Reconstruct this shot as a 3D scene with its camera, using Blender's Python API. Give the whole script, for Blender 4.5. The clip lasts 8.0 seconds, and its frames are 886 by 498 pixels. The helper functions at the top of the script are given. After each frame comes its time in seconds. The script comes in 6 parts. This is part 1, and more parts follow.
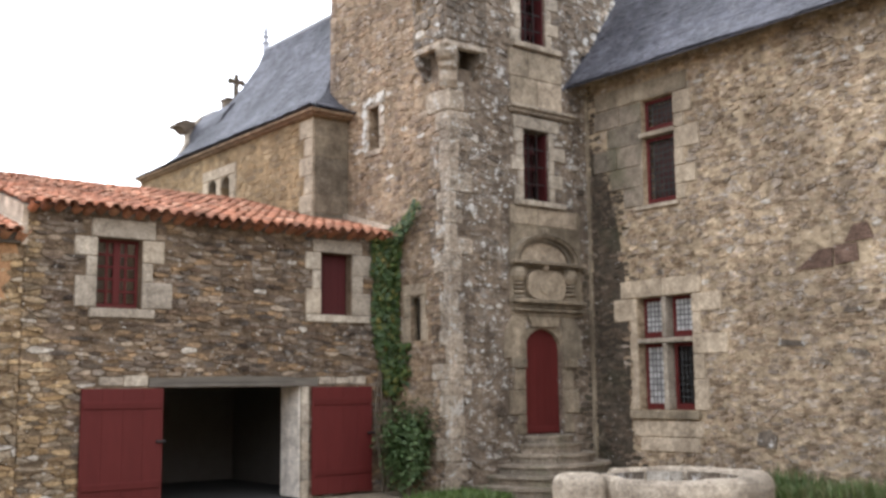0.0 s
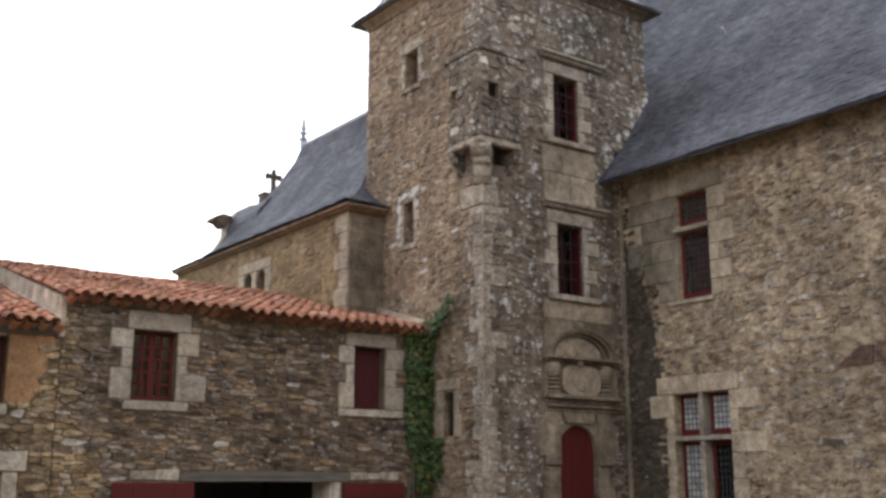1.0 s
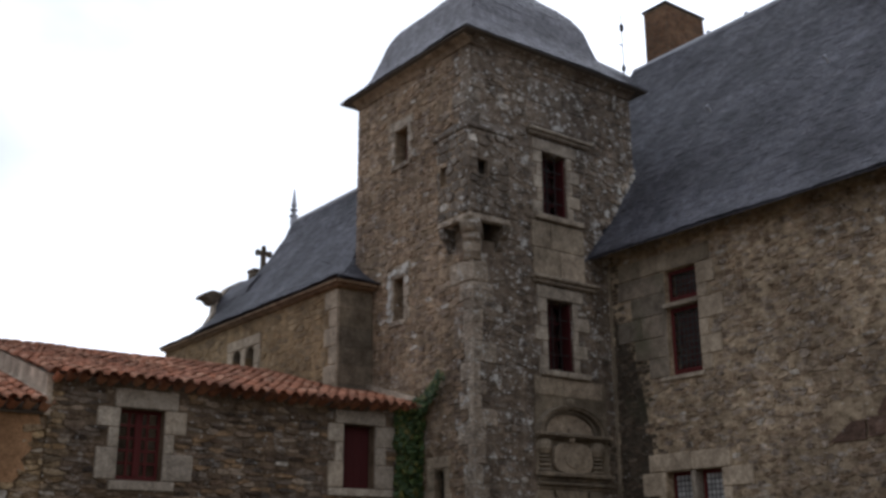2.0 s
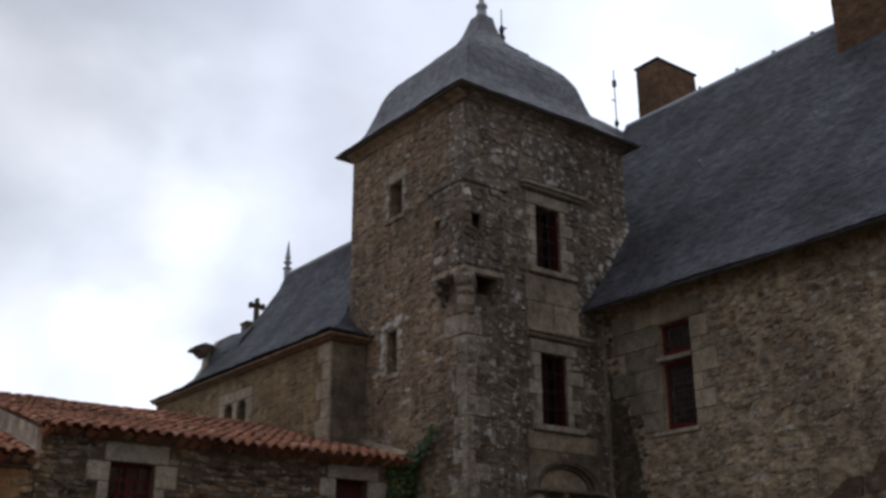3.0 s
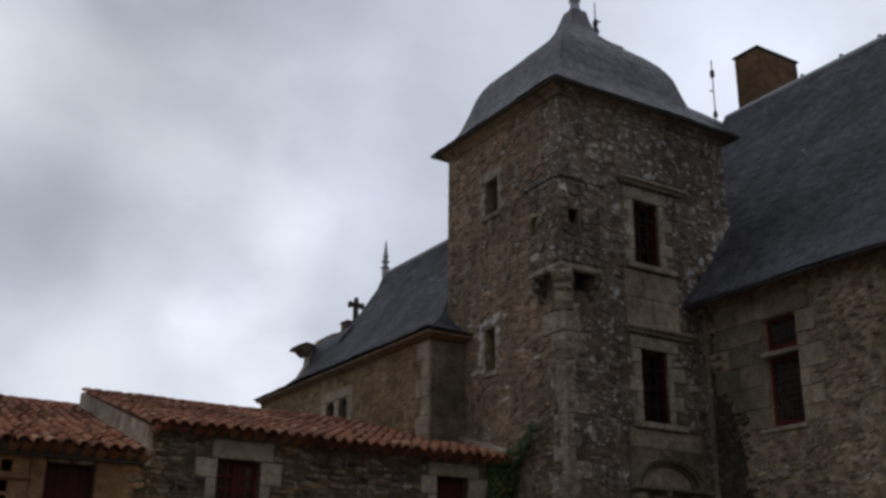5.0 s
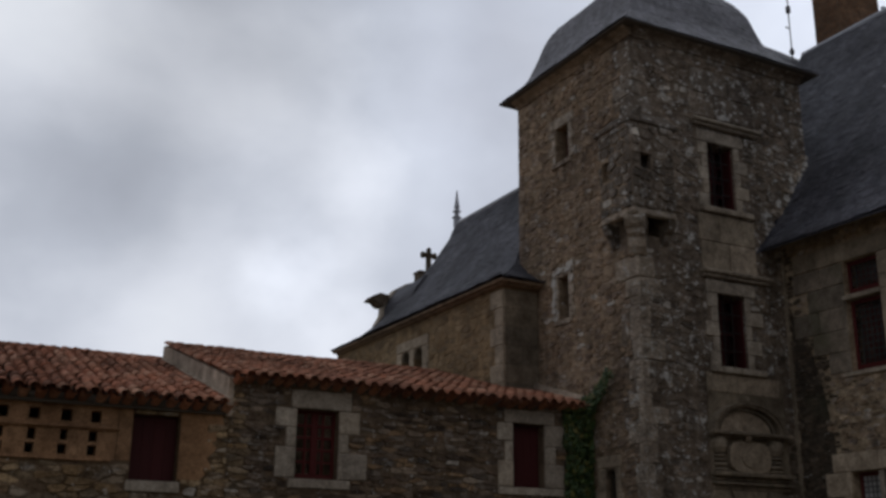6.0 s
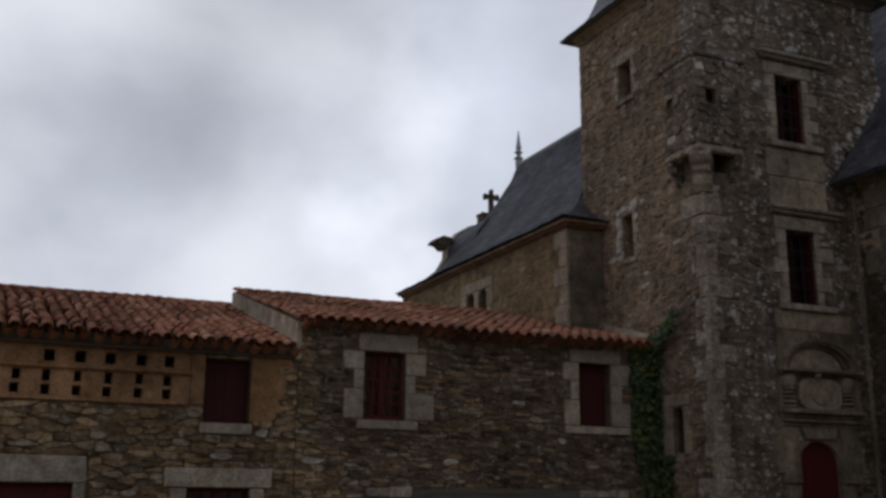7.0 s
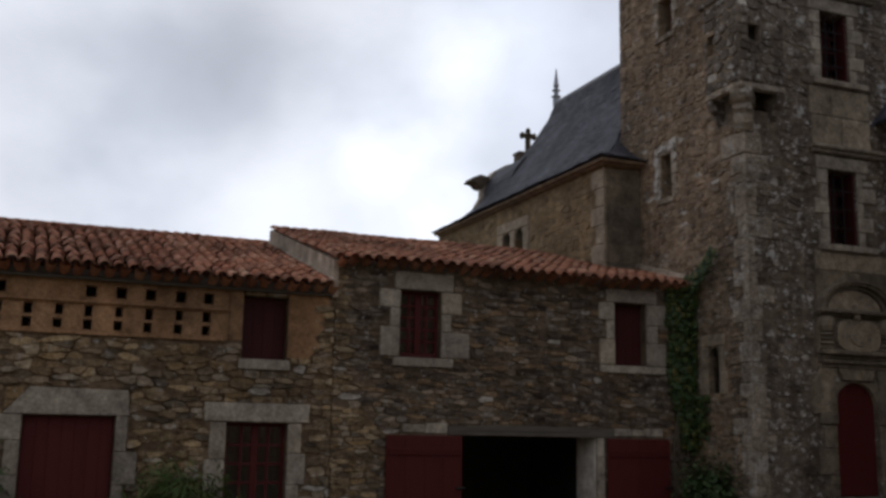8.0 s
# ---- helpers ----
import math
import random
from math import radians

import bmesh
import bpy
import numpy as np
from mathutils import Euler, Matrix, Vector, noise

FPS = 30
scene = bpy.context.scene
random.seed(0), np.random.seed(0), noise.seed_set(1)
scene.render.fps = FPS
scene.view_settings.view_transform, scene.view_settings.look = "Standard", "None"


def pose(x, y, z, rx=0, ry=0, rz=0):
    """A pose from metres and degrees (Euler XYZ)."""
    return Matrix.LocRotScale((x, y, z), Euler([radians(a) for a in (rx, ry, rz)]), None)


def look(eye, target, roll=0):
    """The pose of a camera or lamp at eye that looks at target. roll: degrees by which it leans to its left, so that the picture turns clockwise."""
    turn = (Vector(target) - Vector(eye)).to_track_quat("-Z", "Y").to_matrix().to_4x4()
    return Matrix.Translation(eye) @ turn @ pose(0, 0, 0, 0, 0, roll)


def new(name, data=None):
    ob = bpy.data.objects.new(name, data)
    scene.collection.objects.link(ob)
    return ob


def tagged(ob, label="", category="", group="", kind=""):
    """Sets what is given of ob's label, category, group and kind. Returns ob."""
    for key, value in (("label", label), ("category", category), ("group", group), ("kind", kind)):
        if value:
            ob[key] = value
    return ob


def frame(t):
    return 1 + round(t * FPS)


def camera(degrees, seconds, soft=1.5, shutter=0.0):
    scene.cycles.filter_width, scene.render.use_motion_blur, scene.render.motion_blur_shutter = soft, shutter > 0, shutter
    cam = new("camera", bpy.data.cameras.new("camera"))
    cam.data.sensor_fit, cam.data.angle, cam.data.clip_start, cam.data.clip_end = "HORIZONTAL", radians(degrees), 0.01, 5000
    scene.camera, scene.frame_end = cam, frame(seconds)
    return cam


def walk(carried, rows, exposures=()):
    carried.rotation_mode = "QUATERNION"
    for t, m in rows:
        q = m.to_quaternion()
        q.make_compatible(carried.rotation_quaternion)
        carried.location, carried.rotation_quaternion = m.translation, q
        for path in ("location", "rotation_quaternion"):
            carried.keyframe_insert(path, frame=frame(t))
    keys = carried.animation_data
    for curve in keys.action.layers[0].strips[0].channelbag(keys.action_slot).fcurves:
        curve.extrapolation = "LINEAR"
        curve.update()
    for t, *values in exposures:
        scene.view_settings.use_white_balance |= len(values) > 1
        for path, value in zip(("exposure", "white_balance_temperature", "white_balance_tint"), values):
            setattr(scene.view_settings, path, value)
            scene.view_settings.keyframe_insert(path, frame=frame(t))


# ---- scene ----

# ================= camera =================
cam = camera(45.93, 8.0, soft=3.1)
EYE = 1.85
GROUND = -0.15
PATH = [
    (0.0, pose(0, 0, EYE, 97.53, 0.57, -38.34)),
    (0.5, pose(0, 0, EYE, 100.49, 0.32, -37.23)),
    (1.0, pose(0, 0, EYE, 102.69, -0.01, -36.56)),
    (1.5, pose(0, 0, EYE, 104.65, -0.54, -36.75)),
    (2.0, pose(0, 0, EYE, 106.85, 0.30, -37.05)),
    (2.2, pose(0, 0, EYE, 107.40, 0.35, -37.21)),
    (3.3, pose(0, 0, EYE, 110.32, 0.15, -37.36)),
    (3.5, pose(0, 0, EYE, 110.51, 0.12, -37.24)),
    (4.0, pose(0, 0, EYE, 111.18, -0.08, -36.15)),
    (4.2, pose(0, 0, EYE, 111.19, -0.13, -35.77)),
    (5.3, pose(0, 0, EYE, 109.08, -0.70, -30.91)),
    (5.5, pose(0, 0, EYE, 108.85, -0.66, -30.37)),
    (6.0, pose(0, 0, EYE, 106.78, -0.59, -27.98)),
    (6.5, pose(0, 0, EYE, 104.64, -0.50, -25.92)),
    (7.0, pose(0, 0, EYE, 103.58, -0.36, -24.35)),
    (7.5, pose(0, 0, EYE, 102.01, -1.01, -23.34)),
    (8.0, pose(0, 0, EYE, 100.22, -0.99, -22.46)),
]
EXPOSURES = [(0.0, 3.07, 6500, 10), (0.5, 2.78, 6500, 10), (1.0, 2.27, 6550, 10), (1.5, 1.62, 6500, 10), (2.0, 1.10, 6300, 11), (3.5, 0.38, 6400, 11), (4.0, 0.27, 6400, 11),
             (5.5, 0.08, 6450, 11), (6.0, 0.07, 6450, 11), (6.5, 0.09, 6450, 11), (7.0, 0.15, 6450, 11), (7.5, 0.30, 6450, 11), (8.0, 0.44, 6450, 11)]
walk(cam, PATH, EXPOSURES)


# ================= world and sun =================
def N(nt, kind, **kw):
    n = nt.nodes.new(kind)
    for k, v in kw.items():
        n.inputs[k].default_value = v
    return n


def ramp(nt, stops, src):
    r = nt.nodes.new("ShaderNodeValToRGB")
    e = r.color_ramp.elements
    while len(e) < len(stops):
        e.new(0.5)
    for el, (p, c) in zip(e, stops):
        el.position = p
        el.color = (*c, 1) if len(c) == 3 else c
    nt.links.new(src, r.inputs[0])
    return r.outputs[0]


world = bpy.data.worlds.new("world")
scene.world = world
world.use_nodes = True
wt = world.node_tree
wt.nodes.clear()
SUN_ELEV, SUN_AZ = 18, 46
sky = wt.nodes.new("ShaderNodeTexSky")
sky.sky_type, sky.sun_disc = "NISHITA", False
sky.sun_elevation, sky.sun_rotation = radians(SUN_ELEV), radians(SUN_AZ)
bg1 = N(wt, "ShaderNodeBackground", Strength=0.08)
wt.links.new(sky.outputs[0], bg1.inputs[0])
tc = wt.nodes.new("ShaderNodeTexCoord")
stretch = wt.nodes.new("ShaderNodeMapping")
stretch.inputs["Scale"].default_value = (1, 1, 1.35)
stretch.inputs["Location"].default_value = (1.35, 0.7, 0.45)
wt.links.new(tc.outputs["Generated"], stretch.inputs[0])
cl = N(wt, "ShaderNodeTexNoise", Scale=2.6, Detail=6, Roughness=0.45, Distortion=0.1)
wt.links.new(stretch.outputs[0], cl.inputs["Vector"])
cloud = ramp(wt, [(0.30, (0.42, 0.45, 0.52)), (0.46, (0.56, 0.60, 0.68)), (0.58, (0.80, 0.84, 0.92)), (0.70, (0.98, 1.02, 1.08))], cl.outputs[0])
# the overcast is brightest round the hidden sun
az, el = radians(SUN_AZ), radians(SUN_ELEV)
sun_dir = Vector((math.sin(az) * math.cos(el), math.cos(az) * math.cos(el), math.sin(el)))
dot = wt.nodes.new("ShaderNodeVectorMath")
dot.operation = "DOT_PRODUCT"
wt.links.new(tc.outputs["Generated"], dot.inputs[0])
dot.inputs[1].default_value = sun_dir
half = wt.nodes.new("ShaderNodeMath")
half.operation = "MULTIPLY_ADD"
half.inputs[1].default_value = half.inputs[2].default_value = 0.5
wt.links.new(dot.outputs["Value"], half.inputs[0])
toward = ramp(wt, [(0.0, (0.46,) * 3), (0.5, (0.53,) * 3), (0.8, (0.67,) * 3), (0.92, (0.80,) * 3), (1.0, (1.05,) * 3)], half.outputs[0])
# broad lighter and darker banks of cloud: azimuth, elevation, spread in degrees, gain
wisp = N(wt, "ShaderNodeTexNoise", Scale=4.5, Detail=5)
wt.links.new(tc.outputs["Generated"], wisp.inputs["Vector"])
ragged = wt.nodes.new("ShaderNodeVectorMath")
ragged.operation = "MULTIPLY_ADD"
wt.links.new(wisp.outputs["Color"], ragged.inputs[0])
ragged.inputs[1].default_value = (0.22,) * 3
wt.links.new(tc.outputs["Generated"], ragged.inputs[2])
for b_az, b_el, spread, gain in ((15, 28, 12, -0.28), (30, 31, 9, 0.18), (50, 32, 14, 0.4), (27, 22.5, 8, 0.27), (5, 13, 9, 0.12), (20, 14.3, 4.5, 0.30), (11, 21, 6, -0.10)):
    a1, e1 = radians(b_az), radians(b_el)
    off = wt.nodes.new("ShaderNodeVectorMath")
    off.operation = "DISTANCE"
    wt.links.new(ragged.outputs[0], off.inputs[0])
    off.inputs[1].default_value = Vector((math.sin(a1) * math.cos(e1), math.cos(a1) * math.cos(e1), math.sin(e1))) + Vector((0.11,) * 3)
    fall = wt.nodes.new("ShaderNodeMapRange")
    fall.interpolation_type = "SMOOTHSTEP"
    for k, v in enumerate((0.0, radians(spread), 1.0 + gain, 1.0)):
        fall.inputs[k + 1].default_value = v
    wt.links.new(off.outputs["Value"], fall.inputs[0])
    bank = wt.nodes.new("ShaderNodeMath")
    bank.operation = "MULTIPLY"
    wt.links.new(toward, bank.inputs[0])
    wt.links.new(fall.outputs[0], bank.inputs[1])
    toward = bank.outputs[0]
bg2 = wt.nodes.new("ShaderNodeBackground")
wt.links.new(cloud, bg2.inputs[0])
wt.links.new(toward, bg2.inputs[1])
gap = N(wt, "ShaderNodeTexNoise", Scale=1.6, Detail=4)
wt.links.new(stretch.outputs[0], gap.inputs["Vector"])
cover = ramp(wt, [(0.25, (0.75, 0.75, 0.75)), (0.42, (1, 1, 1))], gap.outputs[0])
mixw = wt.nodes.new("ShaderNodeMixShader")
wt.links.new(cover, mixw.inputs[0])
wt.links.new(bg1.outputs[0], mixw.inputs[1])
wt.links.new(bg2.outputs[0], mixw.inputs[2])
wout = wt.nodes.new("ShaderNodeOutputWorld")
wt.links.new(mixw.outputs[0], wout.inputs[0])

sun_data = bpy.data.lights.new("sun", "SUN")
sun_data.energy, sun_data.angle, sun_data.color = 0.5, radians(30), (1.0, 0.96, 0.9)
sun = new("sun", sun_data)
sun.matrix_world = look(sun_dir * 60, (0, 0, 0))


# ================= materials =================
def base_mat(name, rough=0.85, metal=0.0, spec=0.3):
    m = bpy.data.materials.new(name)
    m.use_nodes = True
    b = m.node_tree.nodes["Principled BSDF"]
    b.inputs["Roughness"].default_value = rough
    b.inputs["Metallic"].default_value = metal
    b.inputs["Specular IOR Level"].default_value = spec
    return m, m.node_tree, b


def mixc(nt, fac, a, b, mode="MIX"):
    m = nt.nodes.new("ShaderNodeMix")
    m.data_type, m.blend_type = "RGBA", mode
    for sock, v in ((m.inputs[0], fac), (m.inputs[6], a), (m.inputs[7], b)):
        if isinstance(v, (int, float)):
            sock.default_value = v
        elif isinstance(v, tuple):
            sock.default_value = (*v, 1)
        else:
            nt.links.new(v, sock)
    return m.outputs[2]


def math_node(nt, op, a, b):
    m = nt.nodes.new("ShaderNodeMath")
    m.operation = op
    for sock, v in zip(m.inputs, (a, b)):
        if isinstance(v, (int, float)):
            sock.default_value = v
        else:
            nt.links.new(v, sock)
    return m.outputs[0]


def place_noise(nt, scale, detail=4, rough=0.55, stretch=(1, 1, 1)):
    g = nt.nodes.new("ShaderNodeNewGeometry")
    mp = nt.nodes.new("ShaderNodeMapping")
    mp.inputs["Scale"].default_value = stretch
    nt.links.new(g.outputs["Position"], mp.inputs[0])
    n = N(nt, "ShaderNodeTexNoise", Scale=scale, Detail=detail, Roughness=rough)
    nt.links.new(mp.outputs[0], n.inputs["Vector"])
    return n.outputs[0]


def piece_random(nt):
    g = nt.nodes.new("ShaderNodeNewGeometry")
    o = nt.nodes.new("ShaderNodeObjectInfo")
    return math_node(nt, "FRACT", math_node(nt, "ADD", g.outputs["Random Per Island"], o.outputs["Random"]), 0.0)


def bump(nt, b, height, strength, dist=0.02):
    bp = N(nt, "ShaderNodeBump", Strength=strength, Distance=dist)
    nt.links.new(height, bp.inputs["Height"])
    nt.links.new(bp.outputs[0], b.inputs["Normal"])


def stone_mat(name, cols, lichen=0.5, lichen_col=(0.62, 0.60, 0.55), rough=0.9, stain=0.5, grain=26, strength=0.6, moss=None, dots=0.0, streak=0.0, pits=0.0, fleck=0.0, white=0.0, blotch=0.0):
    m, nt, b = base_mat(name, rough, spec=0.2)
    if name != "slate":
        cols = [(r * 1.03, g, b2 * 0.99) for r, g, b2 in cols]
    k = len(cols)
    chance = piece_random(nt)
    col = ramp(nt, [(i / max(k - 1, 1), c) for i, c in enumerate(cols)], chance)
    if white:
        col = mixc(nt, math_node(nt, "GREATER_THAN", chance, 1 - white), col, (0.62, 0.59, 0.54))
    fine = place_noise(nt, grain, 6, 0.7)
    mid = place_noise(nt, 4.2, 6, 0.7)
    big = place_noise(nt, 0.55, 5, 0.6)
    col = mixc(nt, 0.8, col, ramp(nt, [(0.28, (0.38, 0.37, 0.36)), (0.72, (1.4, 1.37, 1.32))], fine), "MULTIPLY")
    col = mixc(nt, 0.75, col, ramp(nt, [(0.30, (0.42, 0.38, 0.34)), (0.5, (1.0, 0.97, 0.93)), (0.70, (1.5, 1.47, 1.44))], mid), "MULTIPLY")
    col = mixc(nt, stain, col, ramp(nt, [(0.36, (0.36, 0.33, 0.31)), (0.60, (1.15, 1.12, 1.08))], big), "MULTIPLY")
    if streak:
        run = place_noise(nt, 1.1, 5, 0.65, (1.6, 1.6, 0.22))
        col = mixc(nt, streak, col, ramp(nt, [(0.40, (0.22, 0.21, 0.20)), (0.58, (1.05, 1.05, 1.05))], run), "MULTIPLY")
    rub = None
    if fleck:
        rub = place_noise(nt, 5.5, 6, 0.72, (1.0, 1.0, 2.0))
        col = mixc(nt, fleck, col, ramp(nt, [(0.34, (0.42, 0.37, 0.32)), (0.47, (0.92, 0.90, 0.88)), (0.56, (1.08, 1.07, 1.07)), (0.68, (1.5, 1.5, 1.52))], rub), "MULTIPLY")
    if moss:
        col = mixc(nt, ramp(nt, [(0.5, (0, 0, 0)), (0.7, (0.6, 0.6, 0.6))], place_noise(nt, 1.3, 5, 0.6)), col, moss)
    if pits:
        hole = place_noise(nt, 11, 3, 0.5)
        col = mixc(nt, ramp(nt, [(0.30, (pits * 0.8, pits * 0.8, pits * 0.8)), (0.38, (0, 0, 0))], hole), col, (0.06, 0.045, 0.032))
    if lichen:
        spots = place_noise(nt, 6.5, 6, 0.75)
        col = mixc(nt, ramp(nt, [(0.70 - 0.12 * lichen, (0, 0, 0)), (0.78 - 0.12 * lichen, (0.8, 0.8, 0.8))], spots), col, lichen_col)
    if blotch:
        patchy = ramp(nt, [(0.585, (0, 0, 0)), (0.64, (1, 1, 1))], place_noise(nt, 2.6, 6, 0.68))
        broken = ramp(nt, [(0.40, (0, 0, 0)), (0.52, (1, 1, 1))], place_noise(nt, 15, 4, 0.6))
        col = mixc(nt, math_node(nt, "MULTIPLY", math_node(nt, "MULTIPLY", patchy, broken), blotch), col, (0.60, 0.575, 0.53))
    if dots:
        g = nt.nodes.new("ShaderNodeNewGeometry")
        v = N(nt, "ShaderNodeTexVoronoi", Scale=9.5)
        flat = nt.nodes.new("ShaderNodeMapping")
        flat.inputs["Scale"].default_value = (1.0, 1.0, 1.7)
        nt.links.new(g.outputs["Position"], flat.inputs[0])
        warp = N(nt, "ShaderNodeTexNoise", Scale=16, Detail=4)
        nt.links.new(g.outputs["Position"], warp.inputs["Vector"])
        nt.links.new(mixc(nt, 0.22, flat.outputs[0], warp.outputs["Color"], "ADD"), v.inputs["Vector"])
        sep = nt.nodes.new("ShaderNodeSeparateColor")
        nt.links.new(v.outputs["Color"], sep.inputs[0])
        wob = math_node(nt, "ADD", v.outputs["Distance"], math_node(nt, "MULTIPLY", fine, 0.35))
        near = math_node(nt, "LESS_THAN", wob, math_node(nt, "MULTIPLY", sep.outputs[1], 0.42 if dots < 1 else 0.74))
        some = math_node(nt, "LESS_THAN", sep.outputs[0], math_node(nt, "MULTIPLY", big, dots * 0.75))
        col = mixc(nt, math_node(nt, "MULTIPLY", math_node(nt, "MULTIPLY", near, some), 0.8), col, (0.68, 0.65, 0.60))
    nt.links.new(col, b.inputs["Base Color"])
    bump(nt, b, math_node(nt, "ADD", fine, math_node(nt, "MULTIPLY", rub if rub else place_noise(nt, 8, 4), 3.5 if rub else 1.5)), strength, 0.035 if rub else 0.02)
    return m


BROWN = [(0.068, 0.054, 0.045), (0.228, 0.175, 0.123), (0.108, 0.099, 0.092), (0.388, 0.277, 0.168), (0.137, 0.107, 0.084), (0.296, 0.266, 0.230), (0.171, 0.124, 0.090), (0.479, 0.418, 0.336)]
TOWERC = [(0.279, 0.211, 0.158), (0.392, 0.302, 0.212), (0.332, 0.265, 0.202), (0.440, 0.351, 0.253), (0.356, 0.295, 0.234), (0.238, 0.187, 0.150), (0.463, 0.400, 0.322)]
TANC = [(0.208, 0.163, 0.122), (0.452, 0.363, 0.264), (0.293, 0.257, 0.224), (0.561, 0.470, 0.346), (0.366, 0.288, 0.210), (0.524, 0.483, 0.427), (0.317, 0.244, 0.169), (0.439, 0.401, 0.359)]
OCHRE = [(0.113, 0.090, 0.068), (0.384, 0.277, 0.153), (0.158, 0.136, 0.107), (0.542, 0.418, 0.249), (0.192, 0.153, 0.107), (0.452, 0.407, 0.328), (0.271, 0.192, 0.113), (0.565, 0.486, 0.350)]
M_wing = stone_mat("wing_rubble", BROWN, 0.9, stain=0.55, dots=0.6, white=0.015, fleck=0.6, blotch=0.35)
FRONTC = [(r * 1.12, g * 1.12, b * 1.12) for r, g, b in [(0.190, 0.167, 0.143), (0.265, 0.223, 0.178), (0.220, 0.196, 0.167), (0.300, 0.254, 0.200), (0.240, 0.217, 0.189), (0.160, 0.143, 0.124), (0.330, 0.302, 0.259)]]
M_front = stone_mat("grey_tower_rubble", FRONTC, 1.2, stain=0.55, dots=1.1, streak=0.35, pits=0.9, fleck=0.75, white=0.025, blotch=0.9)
M_bart = stone_mat("black_crusted_stone", [(0.17, 0.148, 0.125), (0.24, 0.208, 0.172), (0.14, 0.125, 0.108), (0.20, 0.175, 0.148)], 1.1, stain=0.65, grain=22, strength=0.8, dots=0.8, streak=0.5, pits=1.0, white=0.03, blotch=0.95)
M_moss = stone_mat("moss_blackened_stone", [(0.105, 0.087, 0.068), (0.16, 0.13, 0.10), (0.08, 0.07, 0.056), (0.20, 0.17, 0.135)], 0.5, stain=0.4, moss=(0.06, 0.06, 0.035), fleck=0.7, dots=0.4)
M_left = stone_mat("outbuilding_rubble", OCHRE, 0.9, stain=0.5, white=0.02, fleck=0.95, dots=0.5, blotch=0.4)
M_tower = stone_mat("tower_rubble", TOWERC, 0.75, stain=0.45, dots=0.7, streak=0.25, pits=0.8, fleck=0.85, white=0.02, blotch=0.5)
M_house = stone_mat("house_rubble", TANC, 0.7, stain=0.45, dots=0.8, streak=0.2, pits=1.0, fleck=0.9, white=0.015, blotch=0.4)
M_chapel = stone_mat("chapel_rubble", [(0.24, 0.175, 0.10), (0.34, 0.255, 0.15), (0.20, 0.155, 0.10), (0.38, 0.30, 0.19)], 0.2, streak=0.25)
M_mortar_dark = stone_mat("brown_mortar", [(0.155, 0.12, 0.085), (0.155, 0.12, 0.085)], 0.4, grain=30)
M_mortar_left = stone_mat("ochre_mortar", [(0.20, 0.15, 0.10), (0.20, 0.15, 0.10)], 0.3, grain=60, fleck=0.8)
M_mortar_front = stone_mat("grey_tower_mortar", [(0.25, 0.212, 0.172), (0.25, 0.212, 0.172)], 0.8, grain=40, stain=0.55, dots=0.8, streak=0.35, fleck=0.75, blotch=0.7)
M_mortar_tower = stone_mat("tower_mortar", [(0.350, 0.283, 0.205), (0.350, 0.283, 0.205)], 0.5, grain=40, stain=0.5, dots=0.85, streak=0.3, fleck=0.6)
M_mortar_tan = stone_mat("tan_lime_mortar", [(0.46, 0.39, 0.285), (0.46, 0.39, 0.285)], 0.45, grain=40, stain=0.5, dots=0.75, streak=0.25, fleck=0.9)
M_mortar_chapel = stone_mat("chapel_mortar", [(0.30, 0.225, 0.135), (0.30, 0.225, 0.135)], 0.1, grain=45, streak=0.25)
M_granite = stone_mat("dressed_granite", [(0.40, 0.365, 0.31), (0.47, 0.435, 0.37), (0.35, 0.32, 0.275), (0.43, 0.385, 0.315)], 0.4, stain=0.45, grain=22, strength=0.5, streak=0.2)
M_pale = stone_mat("warm_pale_stone", [(0.462, 0.402, 0.314), (0.517, 0.451, 0.358), (0.407, 0.358, 0.280)], 0.35, stain=0.5, grain=22, strength=0.5, streak=0.25)
M_crust = stone_mat("lichen_crusted_stone", [(0.36, 0.335, 0.29), (0.44, 0.41, 0.36)], 2.2, stain=0.5, grain=16, strength=0.8)
M_quoin = stone_mat("lichened_quoin", [(0.481, 0.422, 0.347), (0.557, 0.500, 0.420), (0.431, 0.383, 0.320), (0.582, 0.532, 0.453)], 1.15, stain=0.5, grain=22, strength=0.8, dots=0.8, streak=0.35, pits=0.8, fleck=0.7, blotch=0.8)
M_tuff = stone_mat("pale_limestone", [(0.29, 0.255, 0.195), (0.34, 0.30, 0.235), (0.25, 0.225, 0.18)], 0.35, stain=0.6, grain=30, strength=0.4, streak=0.45)
M_rust = stone_mat("rust_brown_stone", [(0.14, 0.095, 0.075), (0.18, 0.125, 0.10)], 0.7, stain=0.3, dots=0.9, fleck=0.6)
M_cement = stone_mat("grey_cement_render", [(0.52, 0.465, 0.39), (0.52, 0.465, 0.39)], 0.3, stain=0.7, grain=30, strength=0.35, streak=0.4)
M_plaster = stone_mat("ochre_plaster", [(0.41, 0.25, 0.14), (0.45, 0.29, 0.175)], 0.2, stain=0.7, grain=30, strength=0.4, streak=0.3)
M_white = stone_mat("limewash", [(0.78, 0.75, 0.69), (0.78, 0.75, 0.69)], 0.0, stain=0.2, grain=30, strength=0.2, streak=0.2)
M_step = stone_mat("worn_granite_step", [(0.20, 0.175, 0.14), (0.26, 0.23, 0.19), (0.17, 0.155, 0.13)], 0.5, stain=0.6, moss=(0.10, 0.10, 0.055))
